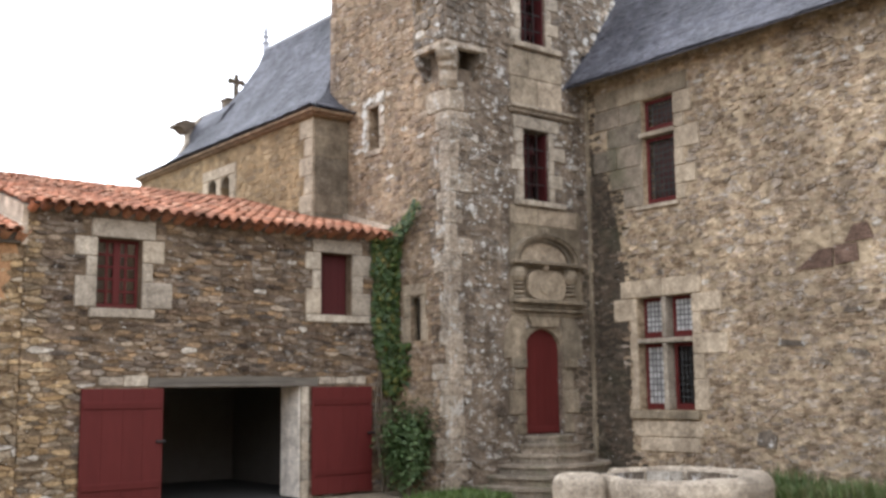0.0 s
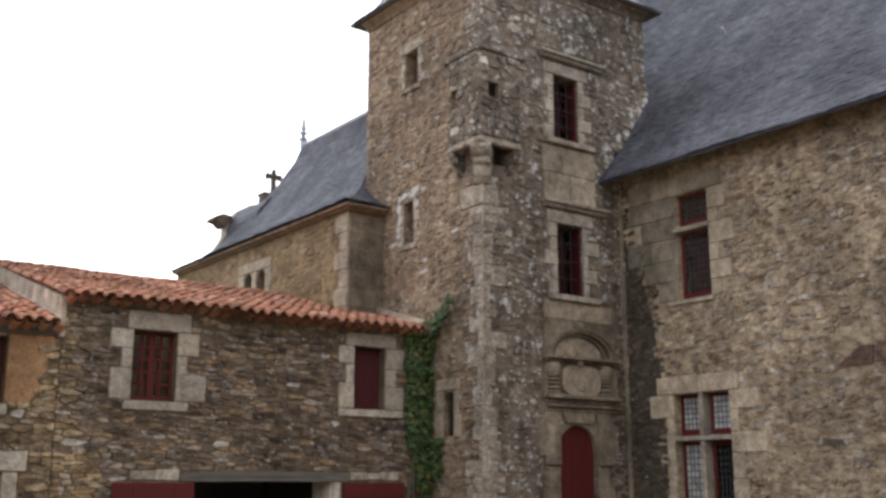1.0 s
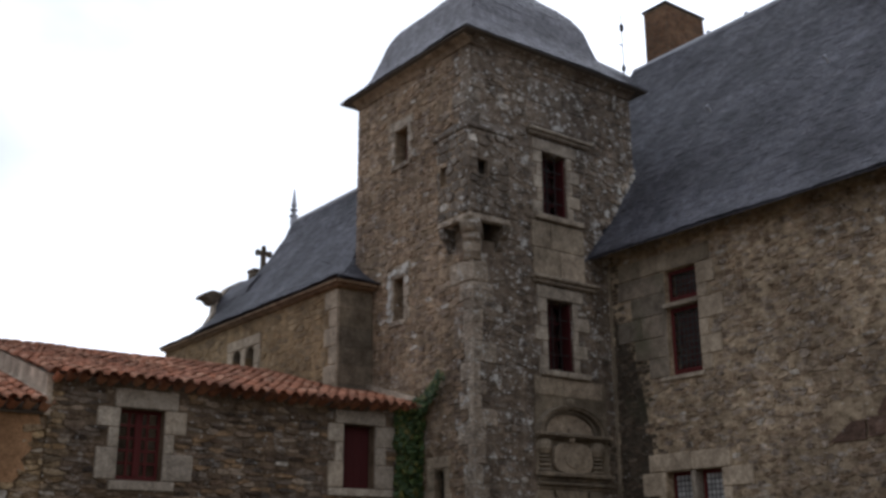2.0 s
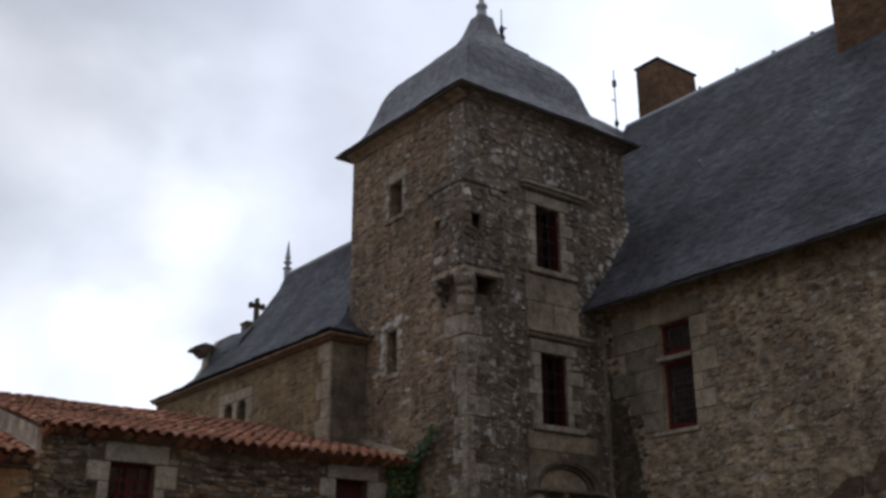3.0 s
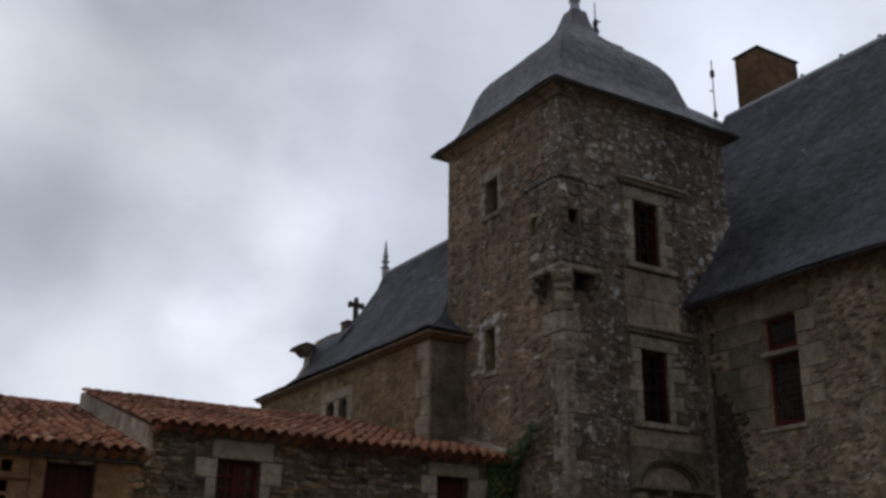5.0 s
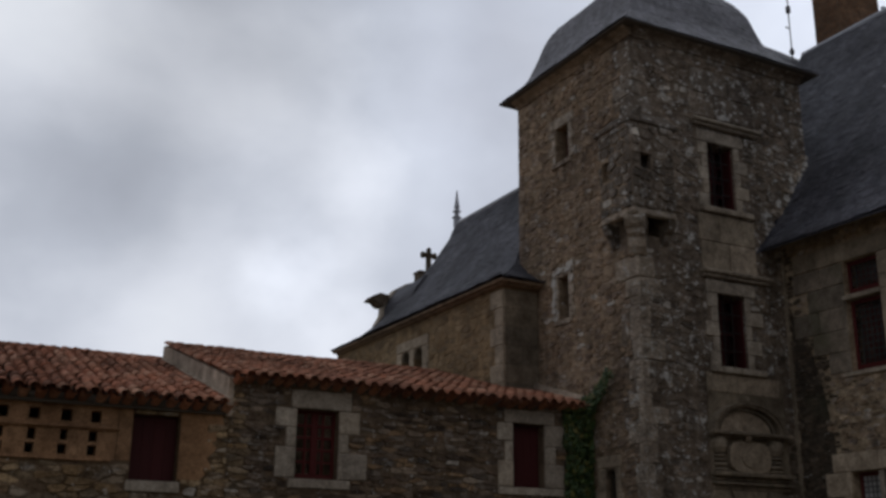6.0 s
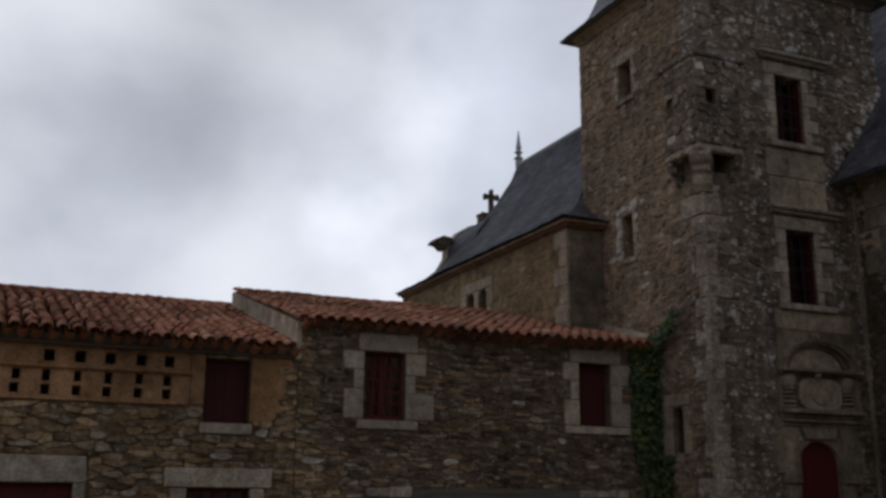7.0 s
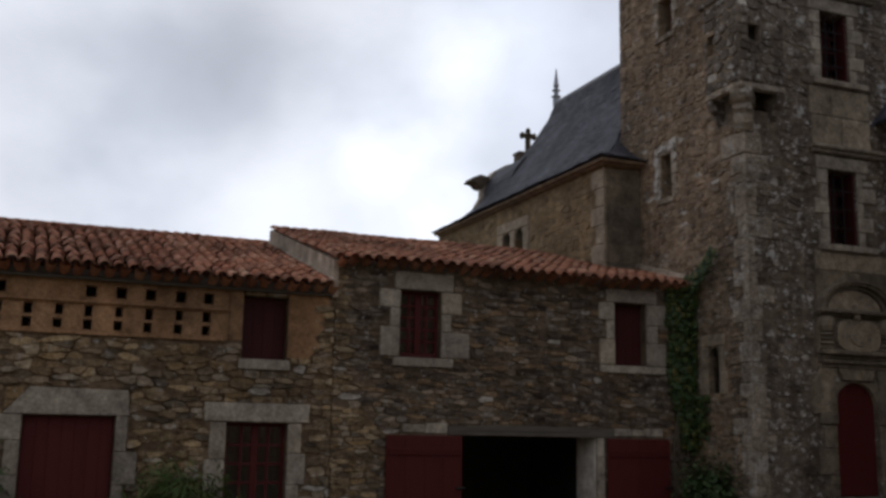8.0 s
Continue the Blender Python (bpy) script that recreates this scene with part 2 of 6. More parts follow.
M_well = stone_mat("pale_well_stone", [(0.506, 0.460, 0.391), (0.575, 0.529, 0.448), (0.460, 0.414, 0.345)], 0.5, stain=0.6, grain=20, strength=0.8, streak=0.3)
M_brick = stone_mat("chimney_brick", [(0.18, 0.105, 0.065), (0.23, 0.14, 0.085), (0.15, 0.095, 0.065)], 0.1, stain=0.5)
M_tile = stone_mat("canal_tile", [(0.403, 0.172, 0.106), (0.493, 0.241, 0.159), (0.336, 0.155, 0.100), (0.560, 0.345, 0.248), (0.426, 0.207, 0.142), (0.246, 0.132, 0.094), (0.470, 0.241, 0.159)], 0.3, (0.42, 0.34, 0.27), 0.85, 0.5, 22, 0.4)
M_slate = stone_mat("slate", [(0.090, 0.094, 0.120), (0.114, 0.118, 0.146), (0.079, 0.083, 0.106), (0.127, 0.130, 0.157)], 0.2, (0.24, 0.24, 0.23), 0.62, 0.6, 14, 0.5, streak=0.35, moss=(0.045, 0.047, 0.052))
# tower slates: smoother, base colour lightened to carry the reflected sky
M_slate_skylit = stone_mat("slate", [(0.185, 0.19, 0.222), (0.205, 0.21, 0.245), (0.175, 0.18, 0.21), (0.215, 0.22, 0.252)], 0.1, (0.26, 0.26, 0.27), 0.5, 0.3, 10, 0.1, streak=0.15)


def simple(name, c1, c2, rough=0.6, scale=8, metal=0.0, strength=0.15, stretch=(1, 1, 1), spec=0.4):
    m, nt, b = base_mat(name, rough, metal, spec)
    n = place_noise(nt, scale, 5, 0.6, stretch)
    col = mixc(nt, n, c1, c2)
    col = mixc(nt, 0.35, col, ramp(nt, [(0.0, (0.75, 0.75, 0.75)), (1.0, (1.15, 1.15, 1.15))], piece_random(nt)), "MULTIPLY")
    nt.links.new(col, b.inputs["Base Color"])
    bump(nt, b, n, strength, 0.01)
    return m


M_red = simple("oxblood_paint", (0.08, 0.0125, 0.011), (0.108, 0.018, 0.016), 0.6, 9, stretch=(1, 1, 0.25), spec=0.2)
M_beam = simple("weathered_oak", (0.05, 0.04, 0.032), (0.19, 0.165, 0.135), 0.9, 14, strength=0.5, stretch=(0.15, 1, 1))
M_came = simple("weathered_came", (0.035, 0.034, 0.034), (0.06, 0.058, 0.056), 0.6, 10, spec=0.3)
M_shutter = simple("dark_oxblood_paint", (0.048, 0.009, 0.009), (0.068, 0.013, 0.013), 0.6, 9, stretch=(1, 1, 0.25), spec=0.2)
M_lead = simple("lead", (0.32, 0.33, 0.36), (0.48, 0.49, 0.52), 0.5, 10, 0.3)
M_iron = simple("dark_iron", (0.03, 0.03, 0.032), (0.06, 0.05, 0.045), 0.6, 20, 0.6)
# garage floor colour, near black to stand in for the shade indoors
M_shade_floor = simple("shade_dark_floor", (0.016, 0.014, 0.012), (0.03, 0.027, 0.024), 0.95, 3)
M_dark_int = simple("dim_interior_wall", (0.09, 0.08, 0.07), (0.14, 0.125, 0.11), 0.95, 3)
M_cornice = stone_mat("painted_cornice", [(0.27, 0.205, 0.145), (0.31, 0.24, 0.17)], 0.0, stain=0.35)
M_earth = stone_mat("gravel_earth", [(0.25, 0.22, 0.17), (0.25, 0.22, 0.17)], 0.0, stain=0.5, grain=70, moss=(0.07, 0.10, 0.03))


def leaf_mat(name, cols):
    m, nt, b = base_mat(name, 0.5, spec=0.35)
    col = ramp(nt, [(i / (len(cols) - 1), c) for i, c in enumerate(cols)], piece_random(nt))
    nt.links.new(col, b.inputs["Base Color"])
    b.inputs["Subsurface Weight"].default_value = 0.0
    return m


M_ivy = leaf_mat("ivy_leaf", [(0.022, 0.042, 0.011), (0.038, 0.07, 0.016), (0.028, 0.05, 0.013), (0.06, 0.09, 0.02), (0.13, 0.11, 0.025)])
M_bush = leaf_mat("bush_leaf", [(0.03, 0.058, 0.015), (0.055, 0.095, 0.028), (0.085, 0.125, 0.045), (0.04, 0.07, 0.02)])
M_weed = leaf_mat("dry_weed", [(0.05, 0.095, 0.022), (0.13, 0.12, 0.05), (0.08, 0.13, 0.03), (0.05, 0.10, 0.02), (0.15, 0.14, 0.07), (0.07, 0.12, 0.03)])
M_grass = leaf_mat("grass_blade", [(0.04, 0.08, 0.015), (0.07, 0.12, 0.025), (0.12, 0.15, 0.045), (0.05, 0.10, 0.02)])
M_cloth = simple("pale_curtain", (0.68, 0.66, 0.62), (0.76, 0.74, 0.70), 0.9, 6)
M_twig = simple("twig", (0.08, 0.06, 0.04), (0.13, 0.10, 0.07), 0.9, 12)

M_glass, _nt, _b = base_mat("window_glass", 0.03, spec=0.5)
_b.inputs["Base Color"].default_value = (0.85, 0.9, 0.9, 1)
_b.inputs["Transmission Weight"].default_value = 1.0
_b.inputs["IOR"].default_value = 1.45

# old leaded glass; its pale colour stands in for reflected sky
M_sky_glass, _nt, _b = base_mat("sky_pale_old_glass", 0.25, spec=0.5)
_nt.links.new(mixc(_nt, piece_random(_nt), (0.40, 0.39, 0.38), (0.66, 0.64, 0.62)), _b.inputs["Base Color"])
_b.inputs["Transmission Weight"].default_value = 0.3


# ================= mesh helpers =================
UP = Vector((0, 0, 1))


class Geo:
    """Vertices and faces gathered for one mesh."""

    def __init__(self):
        self.v, self.f = [], []

    def add(self, verts, faces):
        k = len(self.v)
        self.v.extend(tuple(p) for p in verts)
        self.f.extend(tuple(i + k for i in q) for q in faces)
        return self

    def box(self, x0, x1, y0, y1, z0, z1, c=0.0):
        x0, x1, y0, y1, z0, z1 = min(x0, x1), max(x0, x1), min(y0, y1), max(y0, y1), min(z0, z1), max(z0, z1)
        if c <= 0:
            return self.add([(x, y, z) for x in (x0, x1) for y in (y0, y1) for z in (z0, z1)],
                            [(0, 1, 3, 2), (4, 6, 7, 5), (0, 4, 5, 1), (2, 3, 7, 6), (0, 2, 6, 4), (1, 5, 7, 3)])
        c = min(c, (x1 - x0) * 0.4, (y1 - y0) * 0.4, (z1 - z0) * 0.4)
        X, Y, Z = (x0, x1), (y0, y1), (z0, z1)
        vs, idx = [], {}
        for i in (0, 1):
            for j in (0, 1):
                for k in (0, 1):
                    ix, iy, iz = X[i] + c * (1 - 2 * i), Y[j] + c * (1 - 2 * j), Z[k] + c * (1 - 2 * k)
                    for ax, p in enumerate(((X[i], iy, iz), (ix, Y[j], iz), (ix, iy, Z[k]))):
                        idx[i, j, k, ax] = len(vs)
                        vs.append(p)
        fs = []
        for ax in range(3):
            for s in (0, 1):
                q = []
                for a, b in ((0, 0), (1, 0), (1, 1), (0, 1)):
                    key = [a, b]
                    key.insert(ax, s)
                    q.append(idx[(*key, ax)])
                fs.append(tuple(q if (s == 1) != (ax == 1) else q[::-1]))
        for ax in range(3):
            o = [k for k in range(3) if k != ax]
            for a in (0, 1):
                for b in (0, 1):
                    def key(t):
                        r = [0, 0, 0]
                        r[ax], r[o[0]], r[o[1]] = t, a, b
                        return tuple(r)
                    fs.append((idx[(*key(0), o[0])], idx[(*key(1), o[0])], idx[(*key(1), o[1])], idx[(*key(0), o[1])]))
        for i in (0, 1):
            for j in (0, 1):
                for k in (0, 1):
                    fs.append((idx[i, j, k, 0], idx[i, j, k, 1], idx[i, j, k, 2]))
        return self.add(vs, fs)

    def lathe(self, cx, cy, prof, n=12, squash=1.0):
        vs = [(cx + r * math.cos(2 * math.pi * i / n), cy + squash * r * math.sin(2 * math.pi * i / n), z) for r, z in prof for i in range(n)]
        fs = [(j * n + i, j * n + (i + 1) % n, (j + 1) * n + (i + 1) % n, (j + 1) * n + i) for j in range(len(prof) - 1) for i in range(n)]
        fs.append(tuple(range(n))[::-1])
        fs.append(tuple((len(prof) - 1) * n + i for i in range(n)))
        return self.add(vs, fs)

    def tube(self, pts, r, n=6):
        pts = [Vector(p) for p in pts]
        vs = []
        for i, p in enumerate(pts):
            d = (pts[min(i + 1, len(pts) - 1)] - pts[max(i - 1, 0)]).normalized()
            s = d.cross(UP if abs(d.z) < 0.9 else Vector((1, 0, 0))).normalized()
            t = s.cross(d)
            rr = r[i] if isinstance(r, (list, tuple)) else r
            vs += [p + rr * (math.cos(2 * math.pi * k / n) * s + math.sin(2 * math.pi * k / n) * t) for k in range(n)]
        fs = [(j * n + i, j * n + (i + 1) % n, (j + 1) * n + (i + 1) % n, (j + 1) * n + i) for j in range(len(pts) - 1) for i in range(n)]
        fs.append(tuple(range(n))[::-1])
        fs.append(tuple((len(pts) - 1) * n + i for i in range(n)))
        return self.add(vs, fs)

    def prism(self, poly, place, d0, d1):
        """A flat outline (a, z) drawn out from depth d0 to d1 by place(a, z, d)."""
        n = len(poly)
        vs = [place(a, z, d0) for a, z in poly] + [place(a, z, d1) for a, z in poly]
        fs = [(i, (i + 1) % n, n + (i + 1) % n, n + i) for i in range(n)]
        fs += [tuple(range(n))[::-1], tuple(range(n, 2 * n))]
        return self.add(vs, fs)

    def mesh(self, name, mat, fix=True, smooth=False):
        me = bpy.data.meshes.new(name)
        me.from_pydata(self.v, [], self.f)
        me.materials.append(mat)
        if fix:
            bm = bmesh.new()
            bm.from_mesh(me)
            bmesh.ops.recalc_face_normals(bm, faces=bm.faces)
            bm.to_mesh(me)
            bm.free()
        if smooth:
            me.polygons.foreach_set("use_smooth", [True] * len(me.polygons))
        return me


def part(name, geo, mat, parent=None, label="", kind="", smooth=False, fix=True):
    """One mesh object, under a thing or on its own."""
    me = geo if isinstance(geo, bpy.types.Mesh) else geo.mesh(name, mat, fix, smooth)
    ob = new(name, me)
    if parent is not None:
        ob.parent = parent
    return tagged(ob, label, kind=kind)


def thing(name, label, category, kind="", group=""):
    return tagged(new(name), label, category, group, kind)


# wall faces: (place(a, z, d), rotation for single pieces, sign)
def yface(c):
    return (lambda a, z, d: (a, c - d, z)), Matrix(((1, 0, 0), (0, 0, -1), (0, 1, 0))).to_4x4(), 1, ("y", c)


def xface(c):
    return (lambda a, z, d: (c - d, a, z)), Matrix(((0, 0, -1), (-1, 0, 0), (0, 1, 0))).to_4x4(), -1, ("x", c)


def slab(face, a0, a1, z0, z1, d0, d1, c=0.0, geo=None):
    g = geo or Geo()
    (x0, y0, _), (x1, y1, _) = face[0](a0, z0, d0), face[0](a1, z1, d1)
    return g.box(x0, x1, y0, y1, z0, z1, c)


def wall_body(face, a0, a1, z0, z1, thick, holes):
    """A wall with rectangular holes that go through it."""
    g = Geo()
    cuts = sorted({a0, a1, *[min(max(h[k], a0), a1) for h in holes for k in (0, 1)]})
    for p, q in zip(cuts, cuts[1:]):
        if q - p < 1e-4:
            continue
        mid, z = (p + q) / 2, z0
        for h in sorted((h for h in holes if h[0] < mid < h[1]), key=lambda h: h[2]):
            if h[2] > z + 1e-4:
                slab(face, p, q, z, h[2], 0, -thick, geo=g)
            z = max(z, h[3])
        if z1 > z + 1e-4:
            slab(face, p, q, z, z1, 0, -thick, geo=g)
    return g


# ---- rubble: irregular cells packed over a wall face ----
TAKEN = {}


def clip(poly, nx, ny, c):
    """The part of a convex outline where nx * x + ny * y <= c."""
    out = []
    for i, p in enumerate(poly):
        q = poly[(i + 1) % len(poly)]
        dp, dq = nx * p[0] + ny * p[1] - c, nx * q[0] + ny * q[1] - c
        if dp <= 0:
            out.append(p)
        if dp * dq < 0:
            t = dp / (dp - dq)
            out.append((p[0] + (q[0] - p[0]) * t, p[1] + (q[1] - p[1]) * t))
    return out


def rubble(wall, face, a0, a1, z0, z1, holes, mat, seed, cell=(0.27, 0.115), drop=0.22, joint=0.012, depth=(0.012, 0.035), keep=1.0, singles=None, outside=None, jitter=0.46, rise=0.24, alt=None):
    """Rubble stones on a wall face; up to 300 in the stretch 'singles' (a0, a1, z0, z1) are pieces of their own."""
    rnd = random.Random(seed)
    place, turn, sign = face[:3]
    holes = list(holes) + TAKEN.get(face[3], [])
    cw, ch = cell
    nx, nz = int((a1 - a0) / cw) + 3, int((z1 - z0) / ch) + 3
    pts = {}
    shift = [rnd.random() for _ in range(nz + 2)]
    for i in range(-1, nx):
        for j in range(-1, nz):
            if rnd.random() > drop:
                pts[i, j] = (i + shift[j + 1] + rnd.uniform(-jitter, jitter), j + 0.5 + rnd.uniform(-rise, rise))
    g, g2, single = Geo(), Geo(), 0
    for (i, j), p in pts.items():
        poly = [(p[0] - 1.6, p[1] - 1.6), (p[0] + 1.6, p[1] - 1.6), (p[0] + 1.6, p[1] + 1.6), (p[0] - 1.6, p[1] + 1.6)]
        for di in (0, -1, 1, -2, 2):
            for dj in (0, -1, 1, -2, 2):
                q = pts.get((i + di, j + dj))
                if q is None or (di == 0 and dj == 0):
                    continue
                ex, ey = q[0] - p[0], q[1] - p[1]
                poly = clip(poly, ex, ey, (ex * (p[0] + q[0]) + ey * (p[1] + q[1])) / 2)
        poly = [(a0 + x * cw, z0 + y * ch) for x, y in poly]
        poly = [(x, z + 0.45 * ch * noise.noise(Vector((x * 0.9, z * 1.3, seed)))) for x, z in poly]
        for nxv, nyv, c in ((-1, 0, -a0), (1, 0, a1), (0, -1, -z0), (0, 1, z1)):
            poly = clip(poly, nxv, nyv, c)
        if len(poly) < 3 or rnd.random() > keep:
            continue
        for h0, h1, h2, h3 in holes:
            if len(poly) < 3:
                break
            xs, zs = [v[0] for v in poly], [v[1] for v in poly]
            if min(xs) < h1 and max(xs) > h0 and min(zs) < h3 and max(zs) > h2:
                cx, cz = sum(xs) / len(xs), sum(zs) / len(zs)
                d = max(((h0 - cx, (1, 0, h0)), (cx - h1, (-1, 0, -h1)), (h2 - cz, (0, 1, h2)), (cz - h3, (0, -1, -h3))))
                poly = clip(poly, *d[1]) if d[0] > 0 else []
        if len(poly) < 3:
            continue
        xs, zs = [v[0] for v in poly], [v[1] for v in poly]
        w, h = max(xs) - min(xs), max(zs) - min(zs)
        if w < 0.05 or h < 0.035:
            continue
        cx, cz = sum(xs) / len(xs), sum(zs) / len(zs)
        if outside and outside(cx, cz):
            continue
        ka, kz = max(0.5, 1 - joint / w), max(0.5, 1 - joint / h)
        poly = [(cx + (x - cx) * ka, cz + (z - cz) * kz) for x, z in poly]
        soft = []
        for k, v in enumerate(poly):
            u, t = poly[k - 1], poly[(k + 1) % len(poly)]
            c1, c2 = rnd.uniform(0.08, 0.3), rnd.uniform(0.08, 0.3)
            soft += [(v[0] + (u[0] - v[0]) * c1, v[1] + (u[1] - v[1]) * c1), (v[0] + (t[0] - v[0]) * c2, v[1] + (t[1] - v[1]) * c2)]
        if sign < 0:
            soft = soft[::-1]
        n, d = len(soft), rnd.uniform(*depth)
        ta, tz, k2 = rnd.uniform(-0.03, 0.03), rnd.uniform(-0.03, 0.04), rnd.uniform(0.80, 0.92)
        vs = [place(x, z, -0.015) for x, z in soft]
        vs += [place(cx + (x - cx) * k2, cz + (z - cz) * k2, d + ta * (x - cx) + tz * (z - cz) + rnd.uniform(-0.004, 0.004)) for x, z in soft]
        fs = [(k, (k + 1) % n, n + (k + 1) % n, n + k) for k in range(n)] + [tuple(range(n, 2 * n))]
        other = alt is not None and alt[1](cx, cz)
        if singles and single < 300 and singles[0] < cx < singles[1] and singles[2] < cz < singles[3]:
            part("stone", Geo().add(vs, fs), alt[0] if other else mat, wall, fix=False)
            single += 1
        else:
            (g2 if other else g).add(vs, fs)
    part("rubble", g, mat, wall, kind="stuff", fix=False)
    if g2.v:
        part("rubble", g2, alt[0], wall, kind="stuff", fix=False)


def dressed(parent, face, rects, mat, name, d=0.03, inner=-0.25, c=0.012):
    """Squared blocks, each a piece of its own."""
    for a0, a1, z0, z1 in rects:
        TAKEN.setdefault(face[3], []).append((a0, a1, z0, z1))
        part(name, slab(face, a0 + 0.004, a1 - 0.004, z0 + 0.004, z1 - 0.004, inner, d + random.uniform(-0.006, 0.006), c), mat, parent)


def jambs(a, z0, z1, side, long, short, n, rnd):
    """Long and short blocks up one side of an opening."""
    out, h = [], (z1 - z0) / n
    for i in range(n):
        w = (long if i % 2 == 0 else short) * rnd.uniform(0.85, 1.15)
        out.append((a - w, a, z0 + i * h, z0 + (i + 1) * h) if side < 0 else (a, a + w, z0 + i * h, z0 + (i + 1) * h))
    return out


def slates(parent, left, right, rows, width, mat, seed, singles=0, lift=0.007, thick=0.006):
    """Overlapping slates between two edge curves left(t), right(t), t from eave 0 to top 1."""
    rnd = random.Random(seed)
    g, made = Geo(), 0
    for r in range(rows):
        t0, t1 = r / rows, min(1.0, (r + 1.35) / rows)
        l0, r0, l1, r1 = (Vector(f(t)) for f, t in ((left, t0), (right, t0), (left, t1), (right, t1)))
        length = (r0 - l0).length
        n = max(1, round(length / width))
        nor = (r0 - l0).cross((l1 + r1) / 2 - (l0 + r0) / 2)
        if nor.length < 1e-9:
            continue
        nor.normalize()
        if nor.z < 0:
            nor = -nor
        off = 0.5 if r % 2 else 0.0
        for k in range(n + (1 if off else 0)):
            u0, u1 = max(0.0, (k - off) / n), min(1.0, (k + 1 - off) / n)
            if u1 - u0 < 0.05 / max(n, 1):
                continue
            e = rnd.uniform(-0.004, 0.006)
            p = [l0.lerp(r0, u0), l0.lerp(r0, u1), l1.lerp(r1, u1), l1.lerp(r1, u0)]
            p = [q + nor * (0.03 + 0.035 * noise.noise(q * 0.7) + 0.018 * noise.noise(q * 2.6)) for q in p]
            gapw = (p[1] - p[0]) * 0.012
            p[0], p[3], p[1], p[2] = p[0] + gapw, p[3] + gapw, p[1] - gapw, p[2] - gapw
            low = nor * (lift + thick + e)
            vs = [p[0] + low, p[1] + low, p[2] + nor * 0.004, p[3] + nor * 0.004, p[0] + nor * lift * 0.3, p[1] + nor * lift * 0.3]
            fs = [(0, 1, 2, 3), (4, 5, 1, 0), (4, 0, 3), (5, 2, 1)]
            if made < singles:
                part("slate", Geo().add(vs, fs), mat, parent, fix=False)
                made += 1
            else:
                g.add(vs, fs)
    part("slate_courses", g, mat, parent, kind="stuff", fix=False)


def canal_tile_geo(r0=0.092, r1=0.074, length=0.43, n=6, th=0.014):
    vs = []
    for r, y in ((r0, 0.0), (r1, length), (r0 - th, 0.0), (r0 - th, 0.08)):
        vs += [(r * math.cos(math.pi * i / n), y, r * math.sin(math.pi * i / n) * 0.85) for i in range(n + 1)]
    k = n + 1
    fs = [(i, i + 1, k + i + 1, k + i) for i in range(n)]
    fs += [(2 * k + i, 2 * k + i + 1, i + 1, i) for i in range(n)]
    fs += [(3 * k + i, 3 * k + i + 1, 2 * k + i + 1, 2 * k + i) for i in range(n)]
    return vs, fs


TILE_V, TILE_F = canal_tile_geo()
TILE_MESH = Geo().add(TILE_V, TILE_F).mesh("roof_tile", M_tile, False, True)


def tile_roof(roof, x0, x1, y0, z0, y1, z1, seed, pitch=0.222, expose=0.36, singles=None, until=None):
    """Canal tiles from the eave (y0, z0) up to the ridge (y1, z1)."""
    rnd = random.Random(seed)
    slope = math.atan2(z1 - z0, y1 - y0)
    run = math.hypot(y1 - y0, z1 - z0)
    cols, rows = int((x1 - x0) / pitch), int(run / expose)
    g, gu, made = Geo(), Geo(), 0
    for r in range(rows + 1):
        for c in range(cols + 1):
            for cover in (1, 0):
                x = x0 + (c + (0.5 if not cover else 0.0)) * pitch + rnd.uniform(-0.02, 0.02)
                s = r * expose + rnd.uniform(-0.04, 0.04) - (0.03 if cover else 0.0)
                y, z = y0 + s * math.cos(slope), z0 + s * math.sin(slope)
                if x > x1 or (until and until(x, y)):
                    continue
                sag = 0.03 * noise.noise(Vector((x * 0.5, y * 0.5, seed))) + rnd.uniform(0, 0.012)
                m = Matrix.Translation((x, y, z + sag + (0.052 if cover else 0.075))) @ Euler((slope - 0.03, rnd.uniform(-0.08, 0.08) + (0 if cover else math.pi), rnd.uniform(-0.05, 0.05))).to_matrix().to_4x4()
                if cover and singles and made < 300 and singles[0] < x < singles[1]:
                    ob = new("roof_tile", TILE_MESH)
                    ob.parent = roof
                    ob.matrix_basis = m
                    made += 1
                else:
                    (g if cover else gu).add([m @ Vector(v) for v in TILE_V], TILE_F if cover else TILE_F[:6])
    part("upper_tiles", g, M_tile, roof, kind="stuff", fix=False, smooth=True)
    part("channel_tiles", gu, M_tile, roof, kind="stuff", fix=False, smooth=True)


rnd = random.Random(11)

# ================= ground =================
g = Geo()
n = 60
for i in range(n + 1):
    for j in range(n + 1):
        x, y = -900 + 1800 * i / n, -900 + 1800 * j / n
        g.v.append((x, y, GROUND))
g.f = [(i * (n + 1) + j, (i + 1) * (n + 1) + j, (i + 1) * (n + 1) + j + 1, i * (n + 1) + j + 1) for i in range(n) for j in range(n)]
part("ground", g, M_earth, None, "gravel and earth courtyard with patches of grass", "structure", fix=False)["category"] = "ground"

WING, LEFTW = yface(16.95), yface(16.96)
TWR, TWL = yface(15.19), xface(12.22)
HOUSE = xface(16.0)
CHL, CHS = xface(11.33), yface(18.7)


def wall(name, face, a0, a1, z0, z1, thick, holes, mat, label):
    return tagged(part(name, wall_body(face, a0, a1, z0, z1, thick, holes), mat, None, "", "structure"), label, "wall")


def plain_wall(name, x0, x1, y0, y1, z0, z1, mat, label):
    return tagged(part(name, Geo().box(x0, x1, y0, y1, z0, z1), mat, None, "", "structure"), label, "wall")


